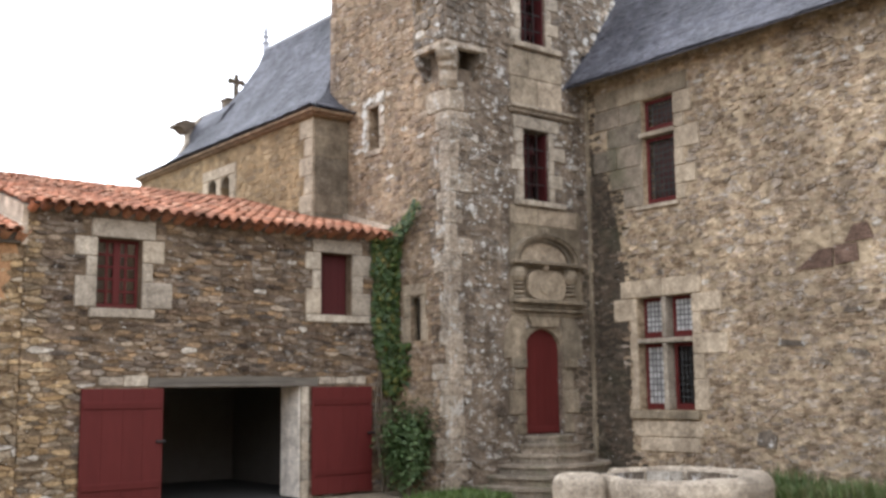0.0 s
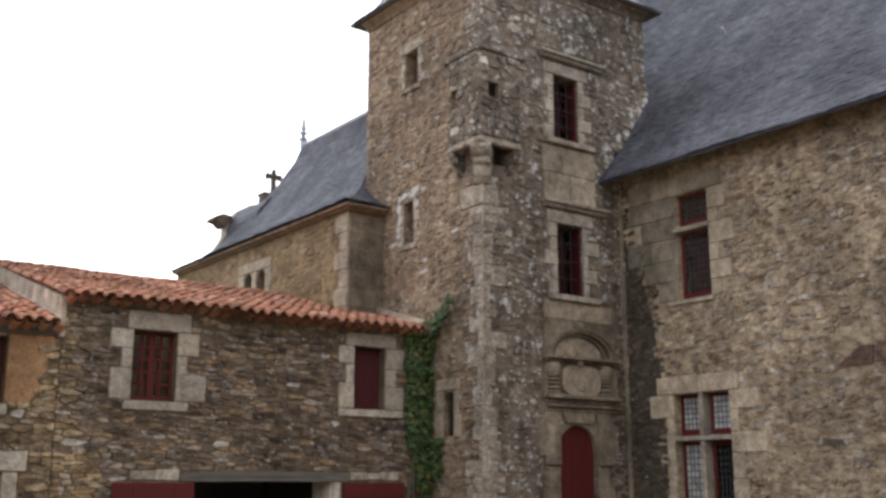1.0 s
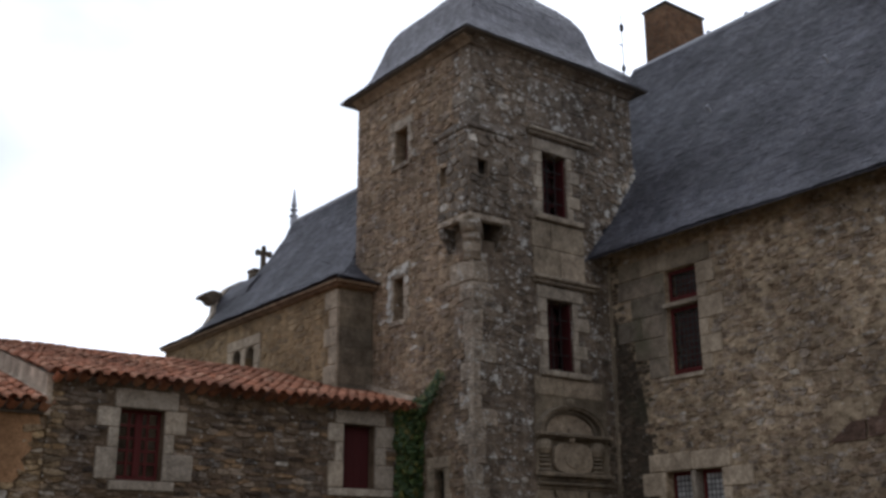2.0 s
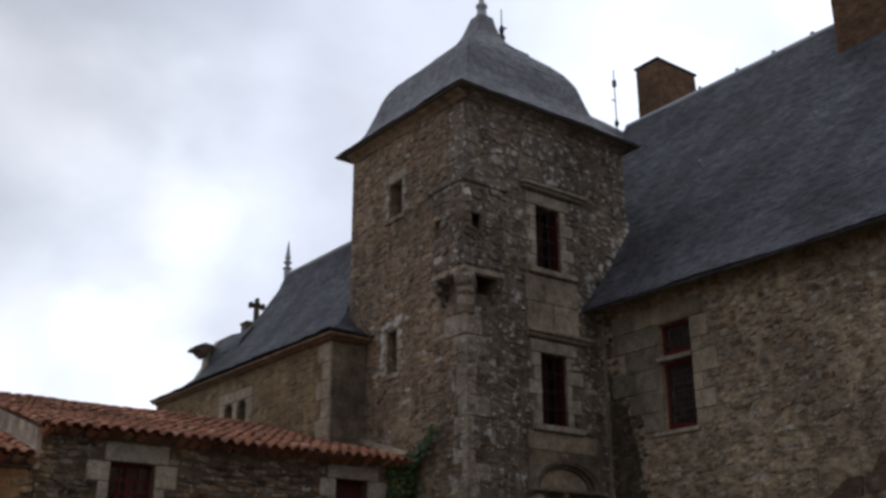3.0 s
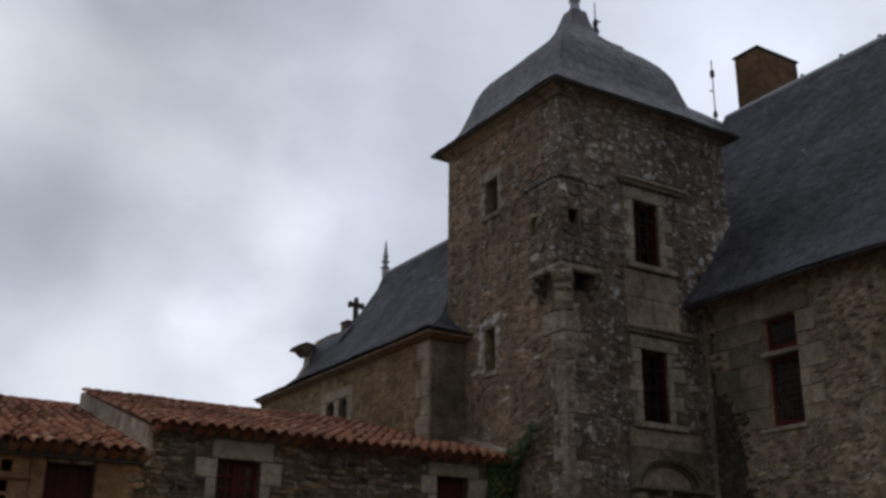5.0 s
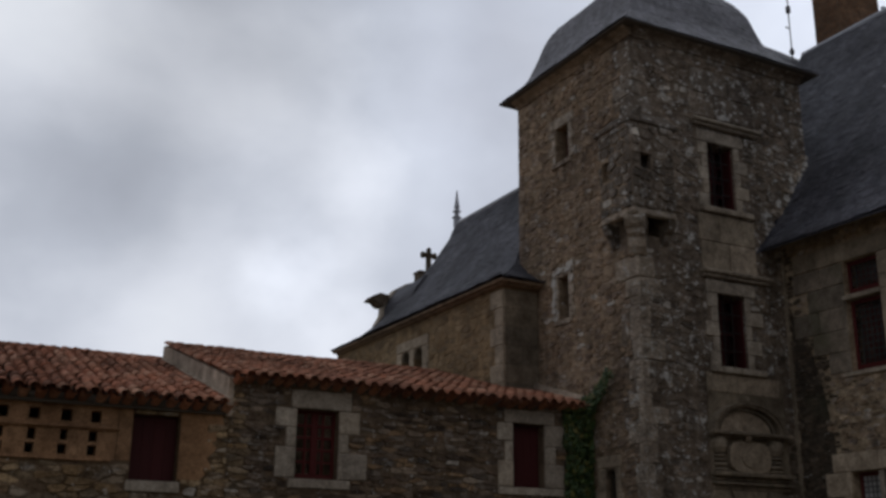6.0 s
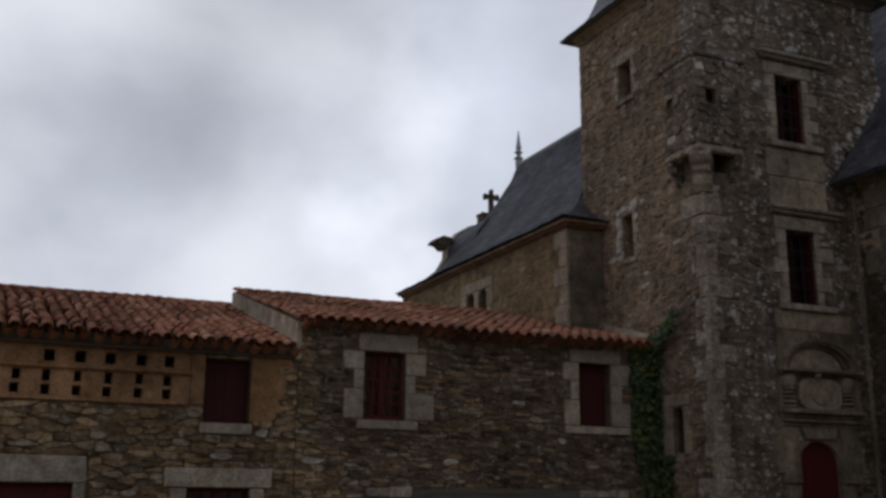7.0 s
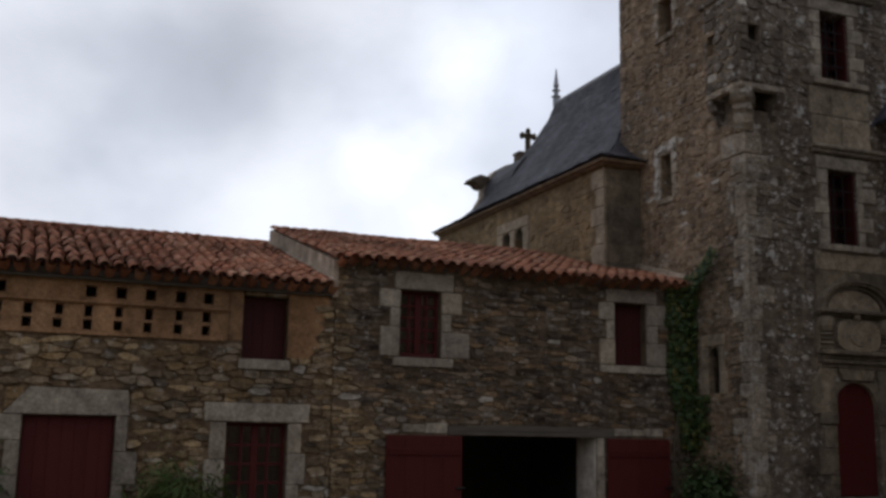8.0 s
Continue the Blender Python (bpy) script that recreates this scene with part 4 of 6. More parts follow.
def casement(win, face, r, depth, cols, rows, leaves=1, border=0.055, paint=M_red):
    """A red frame with glazing bars and a pane, set back in the opening r."""
    a0, a1, z0, z1 = r
    g = Geo()
    slab(face, a0, a0 + border, z0, z1, -depth - 0.05, -depth, 0.006, g)
    slab(face, a1 - border, a1, z0, z1, -depth - 0.05, -depth, 0.006, g)
    slab(face, a0 + border, a1 - border, z1 - border, z1, -depth - 0.05, -depth, 0.006, g)
    slab(face, a0 + border, a1 - border, z0, z0 + border * 1.5, -depth - 0.05, -depth, 0.006, g)
    fr = part("window_frame", g, paint, win, "oxblood painted frame")
    i0, i1, j0, j1 = a0 + border, a1 - border, z0 + border * 1.5, z1 - border
    if leaves == 2:
        mid = (i0 + i1) / 2
        part("window_frame", slab(face, mid - 0.06, mid + 0.06, j0, j1, -depth - 0.05, -depth + 0.012, 0.006), paint, win)
    for k in range(1, cols):
        a = i0 + (i1 - i0) * k / cols
        if leaves == 2 and k * 2 == cols:
            continue
        part("glazing_bar", slab(face, a - 0.021, a + 0.021, j0, j1, -depth - 0.04, -depth - 0.005, 0.004), paint, fr)
    for k in range(1, rows):
        z = j0 + (j1 - j0) * k / rows
        part("glazing_bar", slab(face, i0, i1, z - 0.021, z + 0.021, -depth - 0.042, -depth - 0.008, 0.004), paint, fr)
    part("pane", slab(face, i0, i1, j0, j1, -depth - 0.034, -depth - 0.028), M_glass, fr)


def planks(parent, face, a0, a1, z0, z1, d0, d1, n, mat=M_red, rails=(), name="board"):
    w = (a1 - a0) / n
    for k in range(n):
        part(name, slab(face, a0 + k * w + 0.001, a0 + (k + 1) * w - 0.001, z0, z1, d0, d1 - random.uniform(0, 0.002), 0.003), mat, parent)
    for z in rails:
        part("rail", slab(face, a0 + 0.03, a1 - 0.03, z, z + 0.11, d1, d1 + 0.022, 0.008), mat, parent)


def leaded(win, face, r, depth, cols, rows, glass=True, pane_mat=M_glass):
    """A small red casement with lead cames over glass."""
    a0, a1, z0, z1 = r
    b = 0.07
    g = Geo()
    for q in ((a0, a0 + b, z0, z1), (a1 - b, a1, z0, z1), (a0 + b, a1 - b, z1 - b, z1), (a0 + b, a1 - b, z0, z0 + b * 1.8)):
        slab(face, *q, -depth - 0.05, -depth, 0.006, g)
    cs = part("casement", g, M_red, win, "oxblood painted casement")
    g = Geo()
    i0, i1, j0, j1 = a0 + b, a1 - b, z0 + b * 1.8, z1 - b
    for k in range(1, cols):
        a = i0 + (i1 - i0) * k / cols
        slab(face, a - 0.010, a + 0.010, j0, j1, -depth - 0.034, -depth - 0.022, geo=g)
    for k in range(1, rows):
        z = j0 + (j1 - j0) * k / rows
        slab(face, i0, i1, z - 0.010, z + 0.010, -depth - 0.035, -depth - 0.021, geo=g)
    part("lead_came", g, M_came, cs)
    if glass:
        cw, rh = (i1 - i0) / cols, (j1 - j0) / rows
        for i in range(cols):
            for j in range(rows):
                t = [random.uniform(-0.006, 0.006) for _ in range(2)]
                c = Vector(face[0](i0 + (i + 0.5) * cw, j0 + (j + 0.5) * rh, -depth - 0.028))
                m = Matrix.Translation(c) @ face[1] @ Euler((t[0] * 3, t[1] * 3, 0)).to_matrix().to_4x4()
                q = Geo().box(-cw / 2, cw / 2, -rh / 2, rh / 2, -0.002, 0.002)
                q.v = [tuple(m @ Vector(v)) for v in q.v]
                part("pane", q, pane_mat, cs)


# wing windows
w = opening("oxblood casement window in pale granite surround")
casement(w, WING, W1, 0.16, 4, 5, 2)
dressed(w, WING, [(6.05, 7.16, 4.375, 4.69)], M_granite, "lintel", 0.035)
dressed(w, WING, [(6.04, 7.16, 3.04, 3.20)], M_granite, "sill", 0.06)
dressed(w, WING, [(5.78, 6.165, 4.05, 4.37), (5.98, 6.165, 3.72, 4.05), (5.80, 6.165, 3.21, 3.72), (6.935, 7.33, 3.98, 4.37), (6.935, 7.12, 3.66, 3.98), (6.935, 7.48, 3.21, 3.66)], M_granite, "jamb_stone")
w = opening("closed oxblood shutter in granite surround")
planks(w, WING, 10.48, 11.15, 3.25, 4.41, -0.22, -0.18, 4, M_shutter)
dressed(w, WING, [(10.28, 11.40, 4.425, 4.68)], M_granite, "lintel", 0.035)
dressed(w, WING, [(10.13, 11.60, 3.09, 3.235)], M_granite, "sill", 0.05)
dressed(w, WING, [(10.12, 10.465, 4.08, 4.42), (10.28, 10.465, 3.72, 4.08), (10.13, 10.465, 3.24, 3.72), (11.165, 11.62, 4.02, 4.42), (11.165, 11.42, 3.68, 4.02), (11.165, 11.60, 3.24, 3.68)], M_granite, "jamb_stone")

# garage opening with its beam, limewashed reveal and folded leaves
w = opening("open garage doorway under a weathered timber beam", "door")
adze = random.Random(23)
bx = [7.10 + 3.30 * k / 16 for k in range(17)]
bow = lambda x: 0.025 * math.sin((x - 7.1) * 0.95) + adze.uniform(-0.012, 0.012)
part("beam", Geo().prism([(x, 1.895 + 0.4 * bow(x)) for x in bx] + [(x, 2.05 + bow(x)) for x in bx[::-1]], WING[0], -0.5, 0.035), M_beam, w, "weathered grey timber lintel, bowed and split")
part("split", Geo().prism([(7.3, 1.965), (8.6, 1.962), (9.9, 1.975), (9.9, 1.985), (8.6, 1.978), (7.3, 1.972)], WING[0], 0.03, 0.0375), M_iron, w, "dark split in the timber")
part("reveal", slab(WING, 10.03, 10.048, GROUND, 1.89, -0.69, -0.02), M_white, w, "limewashed door reveal")
dressed(w, WING, [(10.052, 10.22, GROUND + i * 0.34, GROUND + (i + 1) * 0.34) for i in range(6)], M_granite, "jamb_stone")

dressed(w, WING, [(6.25, 6.66, 1.92, 2.08), (6.665, 7.09, 1.91, 2.10), (10.42, 10.80, 1.92, 2.07), (10.805, 11.1, 1.93, 2.06), (11.105, 11.5, 1.92, 2.08)], M_granite, "lintel_stone", 0.02)


def garage_leaf(a0, a1, label):
    d = thing("garage_door", label, "door", "", "garage door leaves")
    planks(d, WING, a0, a1, GROUND + 0.06, 1.88, 0.06, 0.10, 4, rails=(0.25, 1.55))
    for z in (0.3, 1.6):
        part("strap_hinge", slab(WING, a0 + 0.05, a1 - 0.02, z + 0.02, z + 0.07, 0.123, 0.130, 0.002), M_red, d)
    part("latch", slab(WING, a1 - 0.12, a1 + 0.05, 0.98, 1.02, 0.10, 0.14, 0.008), M_iron, d)
    part("hinge_pin", slab(WING, a0 + 0.2, a1 - 0.2, 0.8, 0.84, -0.02, 0.06), M_iron, d)


garage_leaf(5.94, 7.33, "oxblood plank garage door folded open against the wall")
garage_leaf(10.24, 11.58, "oxblood plank garage door folded open against the wall")

# outbuilding openings
w = opening("oxblood plank door under a pale granite lintel", "door")
planks(w, LEFTW, 0.24, 1.55, GROUND + 0.04, 2.07, -0.16, -0.11, 7)
part("lintel", Geo().prism([(-0.05, 2.10), (1.76, 2.10), (1.72, 2.48), (0.30, 2.50)], LEFTW[0], -0.25, 0.04), M_granite, w)
dressed(w, LEFTW, [(-0.25, 0.225, 1.70, 2.09), (0.0, 0.225, 1.2, 1.70), (-0.2, 0.225, 0.75, 1.2), (0.0, 0.225, GROUND, 0.75), (1.565, 1.75, 1.55, 2.09), (1.565, 1.92, 1.05, 1.55), (1.565, 1.74, 0.5, 1.05), (1.565, 1.9, GROUND, 0.5)], M_granite, "jamb_stone")
w = opening("tall oxblood glazed window in granite surround")
casement(w, LEFTW, LW2, 0.16, 4, 6, 2)
dressed(w, LEFTW, [(2.90, 4.62, 2.04, 2.35)], M_granite, "lintel", 0.04)
dressed(w, LEFTW, [(3.0, 3.265, 1.45, 2.03), (2.93, 3.265, 0.9, 1.45), (3.02, 3.265, 0.35, 0.9), (4.265, 4.5, 1.55, 2.03), (4.265, 4.58, 1.05, 1.55), (4.265, 4.48, 0.5, 1.05)], M_granite, "jamb_stone")
dressed(w, LEFTW, [(3.2, 4.35, -0.05, 0.09)], M_granite, "sill", 0.05)
w = opening("closed dark oxblood shutter with a pale sill")
planks(w, LEFTW, 3.46, 4.18, 3.07, 4.08, -0.20, -0.16, 4, mat=M_shutter)
dressed(w, LEFTW, [(3.40, 4.25, 2.88, 3.055)], M_granite, "sill", 0.05)

# pigeon holes in an ochre panel
holes = []
xs = [-0.26 - 0.44 * k for k in range(8)][::-1] + [0.17, 0.61, 1.05, 1.5, 1.95, 2.42, 2.86]
for x in xs:
    holes += [(x - 0.06 + rnd.uniform(-0.01, 0.01), x + 0.06 + rnd.uniform(-0.01, 0.01), 3.59 + rnd.uniform(0, 0.02), 3.77), (x - 0.07, x + 0.06, 3.39 + rnd.uniform(0, 0.02), 3.55)]
    if not 0.1 < x < 0.7:
        holes.append((x - 0.06, x + 0.10, 3.90, 4.08))
loft = tagged(part("pigeon_loft", wall_body(LEFTW, -4.0, 3.215, 3.345, 4.155, 0.22, holes), M_plaster, None, "", "structure"), "ochre plastered pigeon loft with rows of square holes", "pigeon loft")
part("ledge", slab(LEFTW, -4.0, 3.25, 3.80, 3.835, -0.02, 0.07, 0.008), M_plaster, loft, "thin tile ledge")
part("ledge", slab(LEFTW, -4.0, 3.15, 3.31, 3.345, -0.02, 0.05, 0.008), M_plaster, loft)
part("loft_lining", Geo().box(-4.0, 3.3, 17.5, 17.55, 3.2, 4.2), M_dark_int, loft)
part("plaster_patch", slab(LEFTW, 3.225, 3.44, 3.345, 4.15, -0.02, 0.012, 0.004), M_plaster, loft)
part("plaster_patch", Geo().prism([(4.20, 3.10), (4.46, 3.02), (4.60, 3.14), (4.74, 3.28), (4.66, 3.45), (4.82, 3.62), (4.78, 3.84), (4.90, 4.0), (4.86, 4.15), (4.20, 4.15)], LEFTW[0], -0.02, 0.03), M_plaster, loft, "flaking ochre plaster")

# tower door with its carved surround
w = opening("oxblood arched plank door in a carved limestone surround", "door")
ARC, ARZ, ARR, ARH = 14.585, 2.55, 0.502, 0.44
for k in range(5):
    p0, p1 = 14.085 + k * 0.2 + 0.002, 14.085 + (k + 1) * 0.2 - 0.002
    top = [(p1 + (p0 - p1) * i / 6) for i in range(7)]
    poly = [(p0, 0.92), (p1, 0.92)] + [(a, ARZ + ARH * math.sqrt(max(0.0004, 1 - ((a - ARC) / ARR) ** 2))) for a in top]
    part("board", Geo().prism(poly, TWR[0], -0.16, -0.11), M_red, w)
part("kickboard", slab(TWR, 14.10, 15.07, 0.93, 1.06, -0.109, -0.095, 0.005), M_red, w)
for s in (-1, 1):
    arc = [(ARC + s * ARR * math.cos(math.pi / 2 * i / 8), ARZ + ARH * math.sin(math.pi / 2 * i / 8)) for i in range(9)]
    part("voussoir", Geo().prism(arc + [(ARC, 3.02), (ARC + s * ARR, 3.02)], TWR[0], -0.30, -0.01), M_tuff, w)
    e = ARC + s * 0.51
    out = ARC + s * 1.06
    part("spandrel", Geo().prism([(e, 2.40), (e, 3.03), (ARC + s * 0.46, 3.23), (out - s * 0.22, 3.23), (out - s * 0.04, 2.95), (out, 2.62), (out, 2.40)], TWR[0], -0.1, 0.05), M_tuff, w)
    side = [(min(e, e + s * q), max(e, e + s * q), z0, z1) for q, z0, z1 in ((0.30, 0.92, 1.12), (0.22, 1.12, 1.30), (0.44, 1.30, 1.78), (0.30, 1.78, 2.20))]
    dressed(w, TWR, side, M_tuff, "jamb_stone", 0.035)
    dressed(w, TWR, [(min(e, e + s * 0.40), max(e, e + s * 0.40), 2.21, 2.40)], M_tuff, "impost", 0.08)
part("keystone", Geo().prism([(ARC - 0.34, 3.03), (ARC + 0.34, 3.03), (ARC + 0.44, 3.23), (ARC - 0.44, 3.23)], TWR[0], -0.1, 0.06), M_tuff, w)
ped = thing("pediment", "weathered carved limestone pediment over the tower door", "pediment")
part("backing", slab(TWR, 13.72, 15.70, 3.30, 5.44, -0.05, 0.02, 0.006), M_tuff, ped)
for z0, z1, d in ((3.24, 3.30, 0.06), (3.32, 3.38, 0.14), (3.40, 3.46, 0.09), (3.48, 3.56, 0.20), (4.20, 4.25, 0.10), (4.25, 4.32, 0.20)):
    part("moulding", slab(TWR, 13.72 - 0.2 * d, 15.64 + 0.2 * d, z0, z1, 0.0, d, 0.015), M_tuff, ped)
# squat columns beside the panel: a cushion capital over stacked rings
for a in (13.90, 15.32):
    g = Geo()
    for z0, z1, q in ((3.57, 3.63, 0.155), (3.66, 3.72, 0.14), (3.75, 3.80, 0.14), (3.83, 3.88, 0.14), (3.91, 4.19, 0.18)):
        c = (z1 - z0) * 0.35
        g.lathe(a, 15.16, [(q * 0.72, z0), (q, z0 + c), (q, z1 - c), (q * 0.72, z1)], 12)
    part("squat_column", g, M_tuff, ped, "squat ringed column with a cushion capital")
sh = [(14.63 + 0.52 * math.copysign(abs(math.cos(t)) ** 0.55, math.cos(t)), 3.86 + 0.29 * math.copysign(abs(math.sin(t)) ** 0.6, math.sin(t))) for t in [math.pi * i / 14 for i in range(28)]]
part("panel", Geo().prism(sh, TWR[0], 0.0, 0.10), M_pale, ped, "worn pale coat-of-arms panel")
part("shield", Geo().prism([(14.63 + 0.24 * math.cos(math.pi * i / 8), 3.86 + 0.2 * math.sin(math.pi * i / 8)) for i in range(16)], TWR[0], 0.09, 0.125), M_pale, ped)
AX, AZ, AW, AH = 14.60, 4.32, 0.90, 0.55
half_ring = lambda k: [(AX + AW * k * math.cos(math.pi * i / 24), AZ + AH * k * math.sin(math.pi * i / 24)) for i in range(25)]
part("tympanum", Geo().prism(half_ring(0.72), TWR[0], 0.0, 0.035), M_pale, ped, "smooth pale tympanum")
for k0, k1, d in ((0.74, 0.82, 0.09), (0.82, 0.87, 0.05), (0.87, 0.96, 0.16), (0.96, 1.02, 0.20)):
    part("arch_moulding", Geo().prism(half_ring(k1) + half_ring(k0)[::-1], TWR[0], 0.0, d), M_tuff, ped)
part("stem", slab(TWR, AX - 0.07, AX + 0.05, 4.14, 4.46, 0.0, 0.16, 0.03), M_pale, ped)
part("crest", slab(TWR, AX - 0.08, AX + 0.10, 4.88, 5.02, 0.0, 0.14, 0.03), M_tuff, ped)

# tower front windows
def tower_window(r, label, cz):
    w = opening(label)
    a0, a1, z0, z1 = r
    casement(w, TWR, r, 0.30, 2, 4, 1, paint=M_shutter)
    planks(w, TWR, a0 + 0.06, a1 - 0.10, z0 + 0.09, z1 - 0.06, -0.37, -0.345, 3, M_shutter)
    part("window_leaf", slab(TWR, a1 - 0.05, a1 - 0.01, z0 + 0.03, z1 - 0.03, -0.28, -0.03, 0.01), M_shutter, w, "dark oxblood shutter folded back in the reveal")
    g = Geo()
    for k in range(1, 4):
        slab(TWR, a0, a1, z0 + (z1 - z0) * k / 4 - 0.01, z0 + (z1 - z0) * k / 4 + 0.01, -0.10, -0.08, geo=g)
    for k in range(1, 3):
        slab(TWR, a0 + (a1 - a0) * k / 3 - 0.01, a0 + (a1 - a0) * k / 3 + 0.01, z0, z1, -0.12, -0.10, geo=g)
    part("grille", g, M_iron, w, "iron window grille")
    dressed(w, TWR, [(a0 - 0.28, a1 + 0.30, z1 + 0.005, z1 + 0.27)], M_granite, "lintel", 0.03)
    dressed(w, TWR, [(a0 - 0.28, a1 + 0.40, z0 - 0.13, z0 - 0.005)], M_granite, "sill", 0.10)
    dressed(w, TWR, jambs(a0 - 0.005, z0, z1, -1, 0.30, 0.17, 5, rnd) + jambs(a1 + 0.005, z0, z1, 1, 0.17, 0.42, 5, rnd), M_granite, "jamb_stone")
    part("cornice", slab(TWR, a0 - 0.38, a1 + 0.70, cz, cz + 0.07, 0.0, 0.10, 0.02), M_granite, w)
    part("cornice", slab(TWR, a0 - 0.42, a1 + 0.75, cz + 0.07, cz + 0.15, 0.0, 0.17, 0.025), M_granite, w)


tower_window(T2, "grilled tower window with an oxblood frame", 7.34)
tower_window(T3, "upper grilled tower window under a moulded cornice", 10.58)
band = thing("ashlar_band", "pale limestone ashlar between the tower windows", "stonework", "structure")
dressed(band, TWR, [(13.80, 14.55, 7.52, 8.10), (14.555, 15.25, 7.52, 8.10), (13.78, 14.30, 8.105, 8.68), (14.305, 15.27, 8.105, 8.68)], M_pale, "block", 0.03)
dressed(band, TWR, [(13.72, 14.5, 5.06, 5.42), (14.505, 15.6, 5.06, 5.42)], M_pale, "block", 0.032)
dressed(band, TWR, [(13.70, 14.4, 10.82, 11.35), (14.405, 15.5, 10.82, 11.35), (13.75, 14.8, 11.355, 11.9), (14.805, 15.45, 11.355, 11.9)], M_front, "block", 0.025)


def small_window(r, label, lint, mat, ext=0.22):
    w = opening(label)
    a0, a1, z0, z1 = r
    casement(w, TWL, r, 0.28, 1, 3, 1, 0.05)
    dressed(w, TWL, [(a0 - ext, a1 + ext, z1 + 0.005, z1 + lint)], mat, "lintel", 0.03)
    dressed(w, TWL, jambs(a0 - 0.005, z0, z1, -1, 0.24, 0.13, 4, rnd) + jambs(a1 + 0.005, z0, z1, 1, 0.13, 0.26, 4, rnd), mat, "jamb_stone")
    dressed(w, TWL, [(a0 - 0.12, a1 + 0.12, z0 - 0.12, z0 - 0.005)], mat, "sill", 0.06)
    return w


small_window(TL3, "small tower window in a lichened stone frame", 0.24, M_quoin)
w = small_window(TL2, "small tower window in a whitened stone frame", 0.22, M_quoin)
lump = random.Random(61)
for a, z in [(17.98 + lump.uniform(-0.03, 0.06), 6.86 + 0.15 * i) for i in range(7)] + [(17.90 - 0.11 * i, 7.83 + lump.uniform(-0.04, 0.10)) for i in range(6)] + [(17.36, 7.78), (17.38, 7.62)]:
    r = lump.uniform(0.06, 0.12)
    poly = [(a + r * lump.uniform(0.65, 1.15) * math.cos(math.pi * q / 5), z + r * lump.uniform(0.65, 1.15) * math.sin(math.pi * q / 5)) for q in range(10)]
    part("lime_crust", Geo().prism(poly, TWL[0], -0.02, lump.uniform(0.035, 0.06)), M_crust, w)
w = opening("narrow arched slit window in pale stone")
part("bar", slab(TWL, 16.27, 16.29, 2.76, 3.59, -0.085, -0.065), M_iron, w)
part("pane", slab(TWL, 16.125, 16.435, 2.755, 3.595, -0.115, -0.105), M_glass, w)
for s in (-1, 1):
    arc = [(16.28 + s * 0.16 * math.cos(math.pi / 2 * i / 5), 3.44 + 0.16 * math.sin(math.pi / 2 * i / 5)) for i in range(6)]
    part("arch_stone", Geo().prism(arc + [(16.28, 3.605), (16.28 + s * 0.16, 3.605)], TWL[0], -0.25, 0.0), M_tuff, w)
dressed(w, TWL, [(16.445, 16.72, 2.72, 3.2), (16.445, 16.66, 3.2, 3.62), (15.90, 16.115, 2.72, 3.15), (15.96, 16.115, 3.15, 3.62), (15.95, 16.68, 3.625, 3.85)], M_pale, "jamb_stone")

# house windows
w = opening("tall two-light oxblood window with a stone transom")
leaded(w, HOUSE, (12.86, 13.67, 5.42, 6.78), 0.12, 6, 9)
leaded(w, HOUSE, (12.86, 13.67, 6.90, 7.56), 0.12, 6, 4)
dressed(w, HOUSE, [(12.84, 13.74, 6.79, 6.89)], M_granite, "transom", 0.05)
dressed(w, HOUSE, [(12.5, 14.9, 7.57, 7.95)], M_tuff, "lintel", 0.03)
dressed(w, HOUSE, [(12.78, 13.85, 5.32, 5.41)], M_granite, "sill", 0.07)
dressed(w, HOUSE, [(12.40, 12.855, 7.12, 7.56), (12.60, 12.855, 6.85, 7.12), (12.25, 12.855, 6.42, 6.85), (12.62, 12.855, 6.08, 6.42), (12.35, 12.855, 5.72, 6.08), (12.60, 12.855, 5.42, 5.72)], M_pale, "jamb_stone")
dressed(w, HOUSE, [(13.675, 14.25, 7.15, 7.56), (14.255, 14.95, 7.15, 7.56), (13.675, 14.6, 6.70, 7.15), (13.675, 14.35, 6.25, 6.70), (14.355, 15.0, 6.25, 6.70), (13.675, 14.55, 5.82, 6.25), (13.675, 14.2, 5.42, 5.82)], M_step, "jamb_stone")
for z0, z1 in ((5.50, 6.72), (6.95, 7.52)):
    part("inner_shutter", slab(HOUSE, 12.90, 13.63, z0, z1, -0.36, -0.33, 0.004), M_red, w, "closed oxblood inner shutter")
w = opening("four-light mullioned window with leaded panes")
leaded(w, HOUSE, (13.34, 13.95, 2.77, 3.57), 0.2, 5, 6, pane_mat=M_sky_glass)
leaded(w, HOUSE, (12.60, 13.22, 2.77, 3.57), 0.2, 5, 6, pane_mat=M_sky_glass)
leaded(w, HOUSE, (13.34, 13.95, 1.37, 2.66), 0.2, 5, 9, pane_mat=M_sky_glass)
leaded(w, HOUSE, (12.60, 13.22, 1.37, 2.66), 0.2, 5, 9, False)
for a0, a1, z0, z1 in ((13.40, 13.89, 2.83, 3.51), (12.66, 13.16, 2.83, 3.51), (13.40, 13.89, 1.45, 2.60)):
    g = Geo()
    g.v = [(16.30 + 0.012 * math.sin(k * 1.9), a0 + (a1 - a0) * k / 24, z) for k in range(25) for z in (z0, z1)]
    g.f = [(2 * k, 2 * k + 1, 2 * k + 3, 2 * k + 2) for k in range(24)]
    part("curtain", g, M_cloth, w, "thin pale curtain behind the leaded panes", fix=False)
dressed(w, HOUSE, [(13.225, 13.335, 2.77, 3.57), (13.225, 13.335, 1.37, 2.66)], M_granite, "mullion", 0.02)
